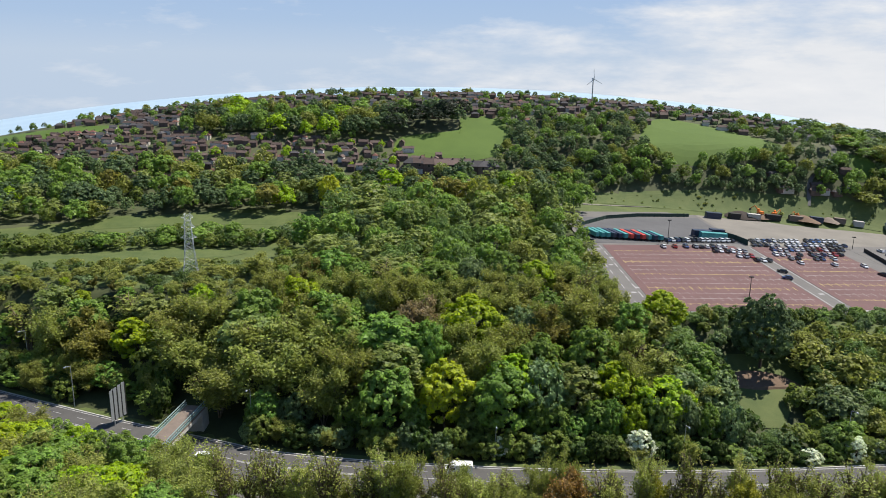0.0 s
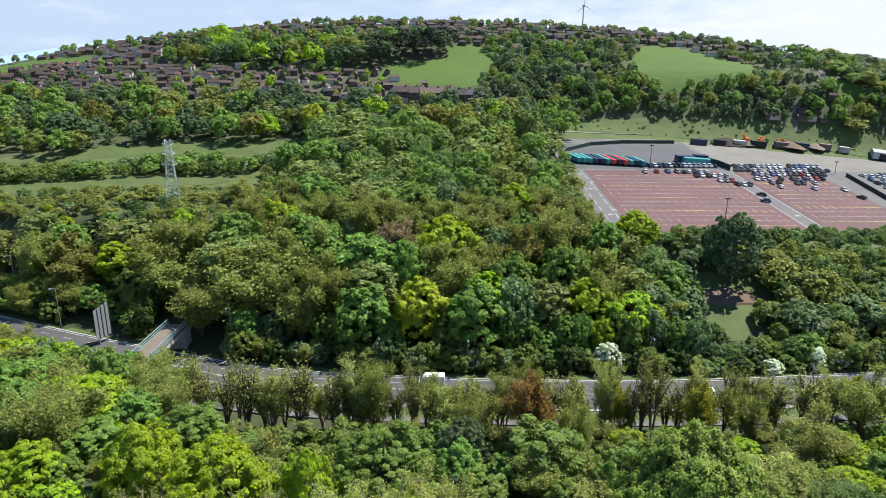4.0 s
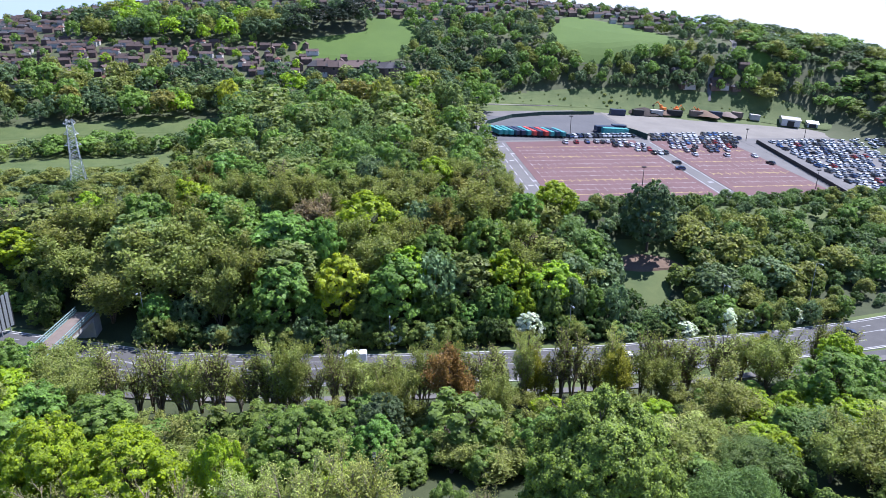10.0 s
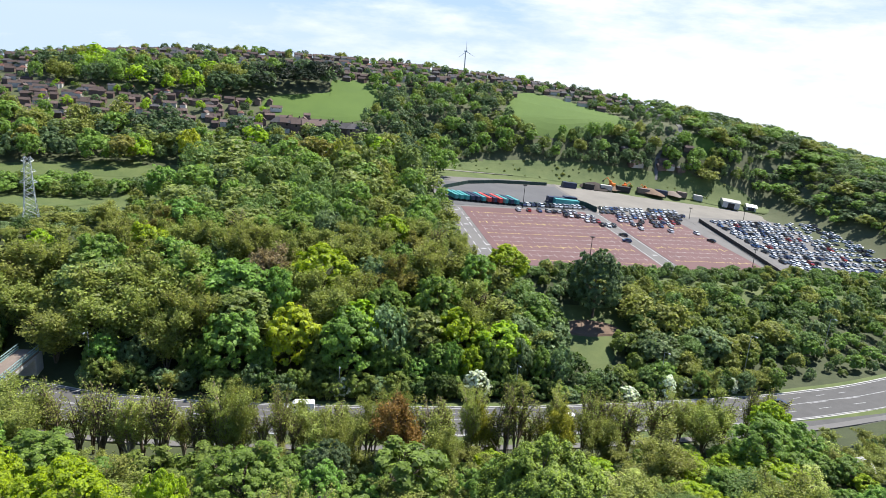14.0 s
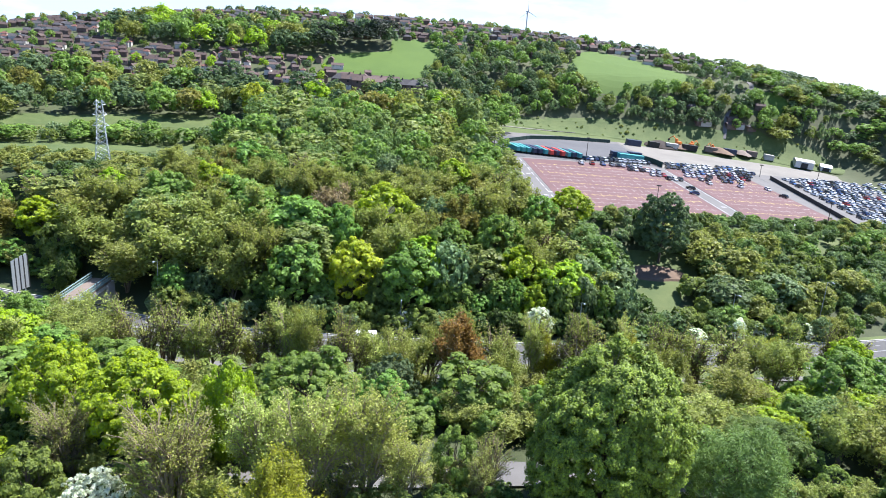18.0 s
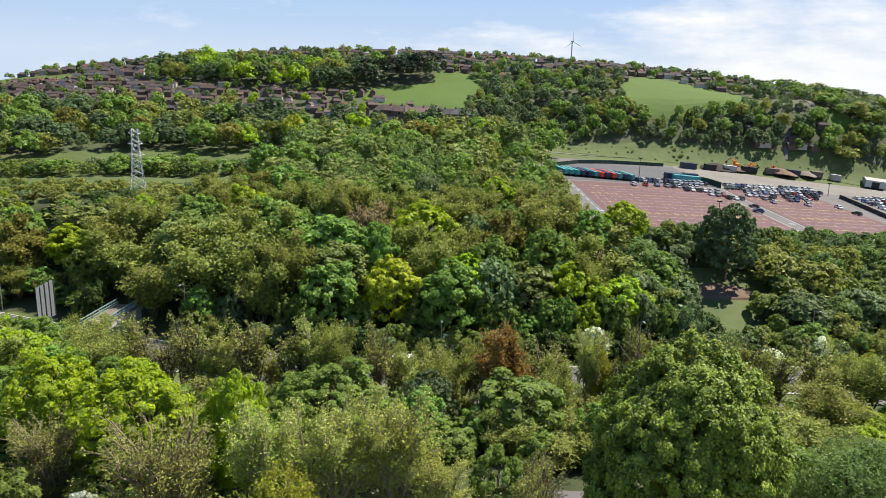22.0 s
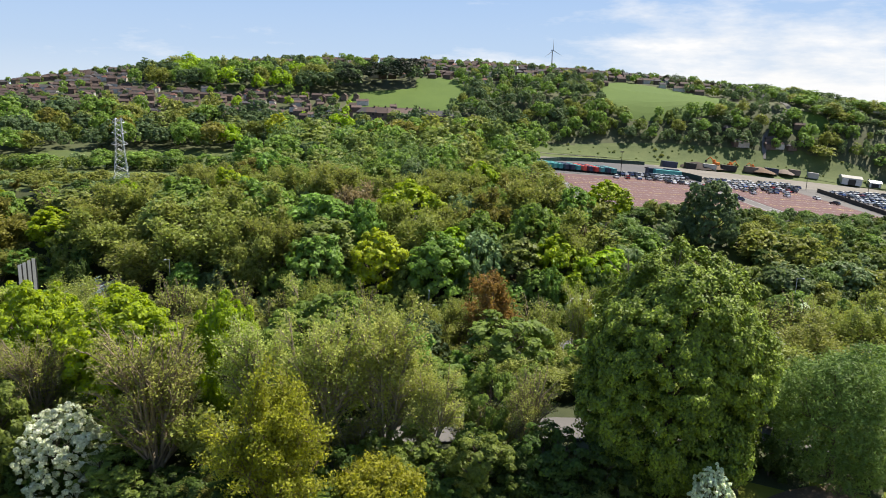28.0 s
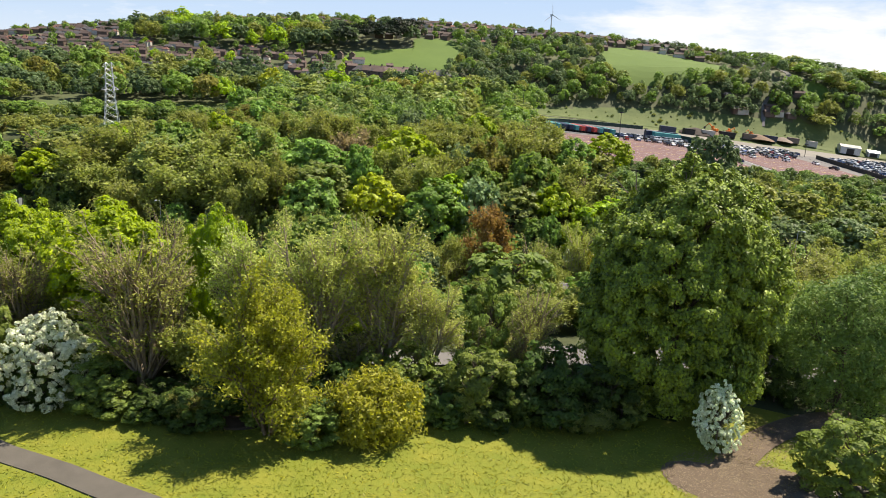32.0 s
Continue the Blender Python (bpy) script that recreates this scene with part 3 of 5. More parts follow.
def branch(s, a, direction, length, radius, depth, rng, sides, spread=0.8):
    a, direction = Vector(a), Vector(direction).normalized()
    bend = Vector((rng.uniform(-.25, .25), rng.uniform(-.25, .25), rng.uniform(-.05, .3)))
    m = a + direction * length * 0.5
    e = m + (direction + bend).normalized() * length * 0.5
    s.tube(a, m, radius, radius * 0.72, sides, False)
    s.tube(m, e, radius * 0.72, radius * 0.35, sides, False)
    if depth:
        for k in range(rng.randint(5, 7)):
            f = rng.uniform(0.3, 1.0)
            o = a.lerp(m, f * 2) if f < 0.5 else m.lerp(e, f * 2 - 1)
            turn = Vector((rng.uniform(-1, 1), rng.uniform(-1, 1), rng.uniform(.1, 0.9)))
            branch(s, o, direction * 0.75 + turn * spread, length * rng.uniform(0.26, 0.46), radius * 0.56, depth - 1, rng, 3, spread)


# stems, lean, leaves, leaf spread; trees whose bare limbs show through thin young leaf
FAN = {"bare": (9, 0.36, 0.38, 0.28), "ash": (6, 0.30, 0.80, 0.40), "olive": (5, 0.34, 1.15, 0.58), "gold": (5, 0.28, 1.5, 0.40), "line": (4, 0.22, 0.20, 0.34), "rust": (2, 0.16, 1.5, 0.40), "rusty": (3, 0.28, 1.5, 0.5), "blossom": (3, 0.26, 1.5, 0.5)}
FORKS = {"hero": (12, 5, 3), "near": (11, 4, 2), "fill": (9, 4), "mid": (11, 4)}
FAN_LEAVES = {"hero": (21000, 0.165), "near": (9500, 0.24), "fill": (5500, 0.32), "mid": (8000, 0.32)}


def unit(a):
    return a / np.maximum(1e-6, np.linalg.norm(a, axis=1, keepdims=True))


def limbs(kind, lod, seed):
    """Stems that fan out from the foot and fork into boughs and twigs: foot, tip and thickness of each, level by level."""
    _, h, r, *_ = SPECIES[kind]
    stems, lean, *_ = FAN[kind]
    rng = np.random.default_rng(seed * 59 + sum(map(ord, kind)))
    turn = 2.4 * np.arange(stems) + rng.uniform(-.5, .5, stems)
    tilt = lean * rng.uniform(0.25, 1.0, stems)
    way = unit(np.stack([np.cos(turn) * tilt, np.sin(turn) * tilt, np.ones(stems)], axis=1))
    foot = np.stack([np.cos(turn) * .15, np.sin(turn) * .15, np.full(stems, -.3)], axis=1)
    size, thick = h * rng.uniform(0.66, 0.95, stems), np.full(stems, (0.017 if kind in ("bare", "ash") else 0.015 if kind == "line" else 0.011) * h + 0.02)
    levels = [[foot, foot + way * size[:, None], thick]]
    for depth, forks in enumerate(FORKS[lod]):
        i = np.repeat(np.arange(len(foot)), forks)
        f = rng.uniform({"gold": 0.04, "bare": 0.12, "line": 0.3}.get(kind, 0.18) if depth == 0 else 0.25, 1.0, len(i))
        base = foot[i] + way[i] * (size[i] * f)[:, None]
        out = np.stack([base[:, 0], base[:, 1], np.zeros(len(i))], axis=1) / r
        aim_at = unit(way[i] * 0.8 + unit(rng.normal(size=(len(i), 3))) * 0.62 + out * 0.35 + np.array([0, 0, 0.22]))
        reach = size[i] * rng.uniform(0.30, 0.55, len(i)) * (1.15 - 0.45 * f)
        foot, way, size, thick = base, aim_at, reach, np.maximum(thick[i] * 0.48 * (1.25 - 0.5 * f), 0.019 if lod == "hero" else 0.022 if lod == "near" else 0.035)
        levels.append([foot, foot + way * size[:, None], thick])
    tips = np.concatenate([b for _, b, _ in levels])
    grow = np.array([r * 0.96 / np.percentile(np.hypot(tips[:, 0], tips[:, 1]), 95)] * 2 + [h * 0.97 / np.percentile(tips[:, 2], 98.5)])
    if kind == "gold":
        # broad at the foot, drawn in to a point
        return [tuple(q * grow * np.stack([np.maximum(0.5, 1.75 - 1.2 * q[:, 2] * grow[2] / h)] * 2 + [np.ones(len(q))], axis=1) for q in (a, b)) + (t,) for a, b, t in levels]
    return [(a * grow, b * grow, t) for a, b, t in levels]


def twigs(name, levels, material):
    """Three-sided tapering tubes, all in one mesh."""
    a, b, t = (np.concatenate(q) for q in zip(*levels))
    n = len(a)
    d = unit(b - a)
    u = unit(np.cross(d, np.where(np.abs(d[:, 2:]) > 0.9, [[1.0, 0, 0]], [[0, 0, 1.0]])))
    v = np.cross(d, u)
    rings = []
    for end, k in ((a, 1.0), (b, 0.5)):
        for q in range(3):
            rings.append(end + (u * math.cos(2.094 * q) + v * math.sin(2.094 * q)) * (t * k)[:, None])
    co = np.stack(rings, axis=1).reshape(-1, 3)
    faces = (6 * np.arange(n)[:, None, None] + np.array([[0, 1, 4, 3], [1, 2, 5, 4], [2, 0, 3, 5]])).reshape(-1)
    me = bpy.data.meshes.new(name)
    me.vertices.add(len(co))
    me.vertices.foreach_set("co", co.astype(np.float32).ravel())
    me.loops.add(len(faces))
    me.loops.foreach_set("vertex_index", faces.astype(np.int32))
    me.polygons.add(3 * n)
    me.polygons.foreach_set("loop_start", np.arange(0, 12 * n, 4, dtype=np.int32))
    me.update(calc_edges=True)
    me.materials.append(material)
    return me


def budding_crown(kind, lod, seed, levels):
    """Small young leaves in sprays along the twigs."""
    leaf, h, r, *_ = SPECIES[kind]
    _, _, dens, spread = FAN[kind]
    rng = np.random.default_rng(seed * 83 + sum(map(ord, kind)))
    n, size = FAN_LEAVES[lod]
    n = int(n * dens * min(1.6, max(0.6, (r * r + r * h) / 90.0)))
    a, b = (np.concatenate([q[k] for q in levels[-2:]]) for k in (0, 1))
    odds = np.linalg.norm(b - a, axis=1) * np.where(b[:, 2] > h * 0.3, 1.0, 1.2 if kind == "gold" else 0.5) * rng.uniform(0.2, 1.6, len(a))
    i = rng.choice(len(a), n, p=odds / odds.sum())
    f = 1.08 - 0.9 * rng.random(n) ** 1.4
    p = a[i] + (b - a)[i] * f[:, None] + rng.normal(size=(n, 3)) * spread * np.array([1, 1, 0.8])
    p[:, 2] = np.maximum(p[:, 2], 0.2)
    nrm = unit(rng.normal(size=(n, 3)) * 0.8 + np.array([0, 0, 0.7]))
    t = unit(np.cross(nrm, rng.normal(size=(n, 3))))
    L = (size * rng.uniform(0.6, 1.3, n))[:, None]
    side = np.cross(nrm, t) * L * 0.55
    droop = nrm * L * rng.uniform(-0.4, 0.1, (n, 1))
    return quads("crown", np.stack([p + t * L + droop, p - t * L * 0.6 + side, p - t * L * 0.6 - side], axis=1), LEAF[leaf])


def trunk_mesh(kind, lod, seed):
    _, h, r, _, start, _, branchy, _ = SPECIES[kind]
    rng = random.Random(seed * 17 + len(kind))
    s = Solid()
    r0 = 0.018 * h + 0.03
    sides = 8 if lod in ("hero", "near") else 5
    top = Vector((rng.uniform(-.4, .4), rng.uniform(-.4, .4), h * (0.62 if branchy else 0.5)))
    knee = Vector((rng.uniform(-.2, .2), rng.uniform(-.2, .2), h * 0.22))
    s.tube((0, 0, -0.6), (0, 0, 0.35), r0 * 1.5, r0 * 1.05, sides, False)
    s.tube((0, 0, 0.35), knee, r0 * 1.05, r0 * 0.85, sides, False)
    s.tube(knee, top, r0 * 0.85, r0 * 0.35, sides, False)
    limbs = 7 if lod == "far" else 12
    depth = 0 if lod == "far" else 1 if branchy or lod in ("hero", "near") else 0
    for k in range(limbs):
        f = rng.uniform(0.15, 1.0)
        o = knee.lerp(top, f)
        a = 2.4 * k + rng.uniform(-.4, .4)
        up = rng.uniform(0.5, 1.5)
        branch(s, o, (math.cos(a), math.sin(a), up), r * rng.uniform(0.55, 0.85), r0 * 0.36, depth, rng, 4)
    branch(s, top, (0, 0, 1), h * 0.3, r0 * 0.33, depth, rng, 4)
    return s.mesh("trunk", BARK)


def tree_meshes(kind, lod, variant):
    key = (kind, lod, variant)
    if key not in BUILT:
        if kind in FAN and lod in FORKS:
            wood_of = limbs(kind, lod, variant + 1)
            BUILT[key] = (twigs("trunk", wood_of, PALE_BARK if kind == "ash" else TAN_BARK if kind == "bare" else TWIG), budding_crown(kind, lod, variant + 1, wood_of))
        else:
            BUILT[key] = (trunk_mesh(kind, lod, variant + 1), crown_mesh(kind, lod, variant + 1))
    return BUILT[key]


TREE_RNG = random.Random(7)
STANDING = []


DISTANT = {}


def distant_tree(kind, x, y, h, r, lod):
    """A tree of the far woods, whose leaves go into one joined mesh for its kind."""
    _, h0, r0, *_ = SPECIES[kind]
    crown = tree_meshes(kind, lod, TREE_RNG.randrange(3))[1]
    co = np.empty(len(crown.vertices) * 3, dtype=np.float32)
    crown.vertices.foreach_get("co", co)
    co = co.reshape(-1, 3) * np.array([r / r0, r / r0, h / h0])
    a = TREE_RNG.uniform(0, 6.28)
    turned = np.stack([co[:, 0] * math.cos(a) - co[:, 1] * math.sin(a), co[:, 0] * math.sin(a) + co[:, 1] * math.cos(a), co[:, 2]], axis=1)
    DISTANT.setdefault(kind, []).append(turned + np.array([x, y, ground(x, y)]))
    STANDING.append((x, y, r))


def tree(kind, x, y, h, r, lod="mid", variants=2, label="", group=""):
    if lod == "joined":
        return distant_tree(kind, x, y, h, r, "joined")
    if lod == "far":
        return distant_tree(kind, x, y, h, r, lod)
    rng = TREE_RNG
    _, h0, r0, *_, text = SPECIES[kind]
    m = pose(x, y, ground(x, y), 0, 0, rng.uniform(0, 360)) @ Matrix.Diagonal((r / r0, r / r0, h / h0, 1))
    bushy = h < 4.6
    word = "bush" if bushy else "shrub" if h < 9 and kind in ("hazel", "thorn", "grey", "hawthorn", "willow") else "woodland_tree" if y > 145 else "tree"
    ob = thing(word, label or text, word.replace("woodland_", ""), m, group)
    trunk, crown = tree_meshes(kind, lod, rng.randrange(variants))
    part("trunk", trunk, ob)
    part("crown", crown, ob)
    STANDING.append((x, y, r))
    return ob


def clear(x, y, gap):
    return all((x - a) ** 2 + (y - b) ** 2 > (gap + 0.55 * c) ** 2 for a, b, c in STANDING)


# trees round the lawn and beyond the lane
for kind, x, y, h, r in [
    ("sycamore", 34.6, 67, 24.2, 9.7), ("hawthorn", -23.1, 63, 8.9, 3.9), ("bare", -15.2, 65, 15.6, 5.6), ("lime", -22.3, 77, 15.6, 6.8), ("lime", -11.0, 75, 16.0, 3.8), ("lime", -34.5, 82, 15.2, 5.6),
    ("gold", -2.8, 58.8, 14.6, 4.6), ("goldbush", 6.2, 59, 5.8, 4.0), ("ash", 0.1, 68, 15.6, 4.2), ("ash", 6.3, 69, 15.9, 4.4), ("hazel", 15.5, 62, 6.8, 3.8), ("hazel", 16.9, 71.5, 9.6, 3.2), ("thorn", 22.2, 63, 6.8, 4.2),
    ("willow", 51, 66, 14.4, 6.3), ("hazel", 43.2, 50.5, 6.7, 4.2), ("hawthorn", 35.6, 57.5, 6.3, 2.0), ("bare", -29.3, 72, 11.9, 4.2), ("hazel", -18.6, 62.5, 4.6, 3.2), ("ash", 10.8, 68, 10.4, 3.0),
    ("thorn", -8.5, 60.5, 4.2, 3.6), ("thorn", -12.5, 61.5, 3.2, 2.8), ("hazel", 1.0, 57.2, 3.4, 2.8), ("thorn", 27.0, 62.5, 5.2, 3.4), ("thorn", 19, 61.5, 4.6, 2.6), ("hazel", -30.5, 65, 10.5, 4.5), ("lime", -38, 68, 10, 4.5),
    ("thorn", 12.0, 61.8, 3.6, 2.4), ("bare", 20.5, 68, 10, 3.0), ("thorn", 45, 66.5, 4.5, 2.4), ("bare", 45.5, 80, 9, 3.0), ("ash", -6, 70, 14.5, 4.0), ("thorn", -27.5, 64, 4, 2.6),
    ("maple", -2, 84, 13.4, 7.4), ("hazel", 20.9, 93.3, 10.6, 7.0), ("rust", 21.4, 103.5, 16.4, 4.6), ("maple", -49.6, 97, 7.2, 6.4), ("olive", -49.7, 119, 11.5, 4.6), ("maple", -71, 114, 10, 6.2), ("hazel", -17.3, 98, 8.6, 4.8), ("maple", -34.1, 101, 9.6, 6.2), ("olive", 67.6, 100, 9.9, 5.6), ("maple", 86.4, 102, 11.2, 6.2), ("willow", 76, 86, 6.8, 6.1),
    ("willow", 61.6, 82, 5.4, 5.1), ("olive", -46, 121, 12.6, 5.6), ("olive", -43.5, 112, 11.1, 5.3), ("olive", 83.7, 116, 12.6, 5.2), ("dark", 9.5, 96, 10.0, 4.2), ("olive", 11.8, 104, 12.5, 3.8), ("olive", 29, 106, 11, 3.6), ("maple", 8.2, 88, 9.0, 3.8), ("maple", 33, 88, 8.5, 4.6),
    ("olive", -24, 88, 8.5, 5.6), ("lime", -37, 88, 7.5, 5.8), ("hazel", -10, 97, 8.2, 5.0), ("olive", -55, 96, 12.5, 5.6), ("gold", -7, 116.8, 12.5, 2.8), ("lime", -52, 84, 10, 5.2), ("lime", 95, 112, 12, 4.6), ("maple", 95, 104, 9.2, 5.2), ("olive", 60, 113, 11.5, 4.0), ("gold", 52, 111, 12.0, 3.4),
]:
    tree(kind, x, y, h, r, "hero" if y < 86 else "near", 1 if kind in ("sycamore", "rust") else 2)
for x, y, h, r in ((-64, 133.5, 9.5, 4), (-58, 131.5, 10.0, 4), (-69, 135.5, 9, 4.2), (-52.5, 129, 9.5, 4), (-58, 124, 11, 4.5), (-75, 139, 8.5, 4.2), (-47, 131, 7, 3), (-82, 143, 8, 4.2), (-90, 147, 8, 4.4), (-98, 151, 8, 4.4)):
    tree(TREE_RNG.choice(("olive", "maple", "lime")), x, y, h, r, "near", 2)
# low bushes where the lawn meets the trees
for i in range(24):
    x = -34 + i * 2.7 + TREE_RNG.uniform(-.9, .9)
    y = 61.0 + TREE_RNG.uniform(-.9, 1.2) + max(0, -x - 14) * .12
    tree(TREE_RNG.choice(("thorn", "hazel", "thorn", "olive")), x, y, TREE_RNG.uniform(1.6, 3.6), TREE_RNG.uniform(1.4, 2.6), "near", 2, group="bushes along the lawn")
# slim trees along the near side of the road
for i in range(66):
    x = -40 + i * 2.2 + TREE_RNG.uniform(-1.2, 1.2)
    y = 117.3 + TREE_RNG.uniform(-3.0, 2.2) + (0 if x < 60 else (x - 60) * 0.12)
    if min(math.hypot(x - a, y - b) for a, b, c in STANDING) > 1.5:
        tree(TREE_RNG.choices(("line", "olive", "gold", "ash"), (8, 1.2, .5, 1))[0], x, y, TREE_RNG.uniform(9.5, 15.5), TREE_RNG.uniform(2.2, 3.8), "near", 3, group="roadside trees")

# the wood beyond the road: the trees that stand out
for kind, x, y, h, r in [
    ("maple", -12.8, 169.4, 17.5, 9.6), ("maple", -11.7, 151.4, 15.9, 7.0), ("yellow", 0.9, 152.9, 16.3, 6.4), ("maple", 14.0, 152, 16.0, 7.6), ("rusty", 25.4, 172.2, 17.4, 6.2), ("maple", 35.4, 164.7, 17.9, 6.8), ("lime", 57.5, 183, 10.5, 5.6), ("maple", 47, 177, 14.2, 6.0),
    ("blossom", -5.8, 176.3, 16.1, 5.4), ("lime", -38, 188.7, 14.5, 6.0), ("maple", -31.6, 205.8, 12.5, 6.6), ("lime", -78.5, 179.9, 12.7, 7.1), ("dark", 81.2, 176.4, 20.0, 7.3), ("grey", 22.6, 155, 15.6, 6.2), ("olive", -12.4, 186.4, 14.3, 6.4), ("olive", -39.4, 160, 16.6, 8.6),
    ("olive", -60.5, 170.5, 15.1, 8.2), ("olive", -51.4, 158, 14.8, 7.4), ("olive", -21.3, 158.5, 17.0, 6.2), ("olive", 8.3, 162, 17.7, 6.8), ("olive", 55.7, 166.2, 10.6, 5.8), ("olive", 58.0, 157.6, 9.4, 5.2), ("grey", 92, 158, 8.8, 7.0), ("grey", 108, 163, 8.0, 6.6), ("olive", -26.5, 153.5, 15.9, 5.6),
    ("maple", -2.4, 165.5, 17.6, 5.0), ("poplar", -13.6, 259, 14.1, 4.0), ("poplar", -7.9, 262.8, 14.5, 4.0), ("poplar", -1.8, 259.5, 14.2, 4.0), ("poplar", 6.1, 266.4, 15.0, 4.6), ("poplar", 13.1, 256.5, 14, 4.5), ("poplar", -19.3, 247, 13.1, 3.8), ("poplar", 23.6, 289.7, 17.6, 4.4), ("poplar", 30.7, 297, 17.5, 4.5),
    ("poplar", 37.7, 298, 17.1, 4.6), ("poplar", 41.4, 290, 17.9, 4.4), ("maple", -46.8, 249, 12.8, 5.7), ("yellow", -47, 300, 15.8, 5.6), ("hazel", 18.3, 212.7, 10.7, 5.0), ("grey", 8.3, 202, 11.1, 5.6), ("olive", -55.7, 218, 7.0, 5.6), ("maple", -1.3, 201.7, 11.1, 6.4),
]:
    tree(kind, x, y, h, r, "mid", 2)

# hawthorn and scrub along the far verge
for i in range(64):
    x = -42 + i * 2.6 + TREE_RNG.uniform(-1, 1)
    y0 = 144.0 + max(0, x - 60) ** 2 * 0.0015 + max(0, -x) * 0.12
    kind = TREE_RNG.choices(["hazel", "thorn", "grey", "olive", "hawthorn"], [4, 4, 2, 2, 1.3])[0]
    tree(kind, x, y0 + TREE_RNG.uniform(-.4, 1.6), TREE_RNG.uniform(3.8, 7.0) * (0.6 if 62 < x < 88 else 1), TREE_RNG.uniform(2.0, 3.6), "mid", 2, group="scrub along the road")

# taller growth that closes the edge of the wood down to the scrub
for i in range(46):
    x = -42 + i * 2.4 + TREE_RNG.uniform(-1, 1)
    y = 149.5 + max(0, -x) * 0.12 + TREE_RNG.uniform(-1.2, 1.6)
    if clear(x, y, 0.6):
        tree(TREE_RNG.choices(("hazel", "maple", "lime", "olive", "grey"), (4, 3, .4, 2.6, 1))[0], x, y, TREE_RNG.uniform(6.5, 11.0), TREE_RNG.uniform(2.6, 4.0), "mid", 2, group="growth along the wood's edge")

# scrub behind the far verge, round the sign
for i in range(34):
    x = -114 + (i % 17) * 3.0 + TREE_RNG.uniform(-1, 1)
    y = 153.4 + (-80 - x) * .403 + (10.5 if i < 17 else 15.5) + TREE_RNG.uniform(-1, 2)
    if not (-83 < x < -71 and y < 166) and math.hypot(x + 88.8, y - 165) > 4.5:
        tree(TREE_RNG.choice(("hazel", "olive", "thorn", "maple", "olive")), x, y, TREE_RNG.uniform(5.0, 9.0), TREE_RNG.uniform(2.6, 4.2), "mid", 2, group="scrub along the road")

CANOPY = ((84, 7), (90, 5.5), (100, 1.5), (110, -2.5), (118, -5), (146, -6), (150, 5), (155, 7.5), (165, 11.5), (180, 14), (200, 16), (255, 21), (293, 26), (320, 27))
CANOPY_EAST = ((84, 7), (90, 5.5), (100, 1.5), (110, -2.5), (118, -5), (146, -7), (150, -4), (158, -0.5), (166, 2.5), (176, 4.5), (186, 6.5), (320, 12))


def along(table, v):
    for (a, p), (b, q) in zip(table, table[1:]):
        if v <= b:
            return p + (q - p) * max(0, (v - a) / (b - a))
    return table[-1][1]


def canopy_height(x, y):
    """How tall the wood stands at a place."""
    w = smooth(42, 60, x)
    top = (1 - w) * along(CANOPY, y - 0.0035 * min(0, x + 10) ** 2) + w * along(CANOPY_EAST, y - .0016 * max(0, x - 45) ** 2)
    if x < -45 and y > 183:
        top += (min(top, 13 - 0.29 * (y - 185)) - top) * smooth(45, 62, -x)
    if x > 50:
        top = min(top - 0.045 * max(0, x - 75), yard_level(x, y) + (1.9 if y > 172 + max(0, x - 52) * .27 else 5.0))
    return max(3.2, top - ground(x, y))


def scatter(x0, x1, y0, y1, step, kinds, heights, lod, keep=lambda x, y: True, width=0.42, variants=2, gap=0.0, group=""):
    names, weights = zip(*kinds.items())
    rng = TREE_RNG
    y = y0
    row = 0
    while y < y1:
        x = x0 + (row % 2) * step / 2
        while x < x1:
            px, py = x + rng.uniform(-.42, .42) * step, y + rng.uniform(-.42, .42) * step
            if keep(px, py) and clear(px, py, gap or step * 0.42):
                k = rng.choices(names, [w * (0.15 + max(0.0, 1 + 2.2 * noise.noise((px * .028 + i * 7.3, py * .028, i * 3.1)))) for i, w in enumerate(weights)])[0]
                h = rng.uniform(*heights)
                if heights[1] < 1.55:
                    h *= canopy_height(px, py)
                if k in ("hazel", "thorn", "grey", "hawthorn"):
                    h *= 0.72
                tree(k, px, py, h, h * width * rng.uniform(0.85, 1.25), lod, variants, group=group)
            x += step
        y += step * 0.87
        row += 1


def yard_edge(x):
    return 322 + max(0, x - 110) * 0.10


def in_view(x, y, margin=6):
    a = math.degrees(math.atan2(x - 8, y + 8))
    return -44 - margin < a < 40 + margin


def inside(x, y, poly):
    hit = False
    for (ax, ay), (bx, by) in zip(poly, poly[1:] + poly[:1]):
        if (ay > y) != (by > y) and x < (bx - ax) * (y - ay) / (by - ay) + ax:
            hit = not hit
    return hit


CLEARING = [(68, 169), (69, 179), (91, 180), (93, 174), (87, 167), (82, 160), (79, 156), (72, 156), (69, 161)]
FIELD = [(-24, 357), (16, 354), (33, 372), (29, 404), (9, 404), (7, 388), (-22, 377)]
RIGHT_FIELD = [(96, 372), (112, 408), (130, 410), (166, 378), (160, 366), (116, 360)]
SMALL_FIELD = [(196, 358), (203, 356), (212, 362), (207, 368), (198, 367)]
LEFT_FIELD = [(-250, 372), (-175, 378), (-172, 392), (-240, 396)]
STRIP_A = [(-140, 218), (-118, 221), (-88, 233), (-72, 238), (-68, 246), (-90, 247), (-116, 237), (-140, 230)]
STRIP_B = [(-130, 268), (-90, 280), (-58, 287), (-20, 300), (-22, 308), (-58, 300), (-92, 292), (-130, 282)]
MEADOW_BELT = [(60, 333), (110, 335), (165, 337), (206, 339), (228, 330), (232, 338), (214, 347), (165, 349), (120, 349), (62, 342)]
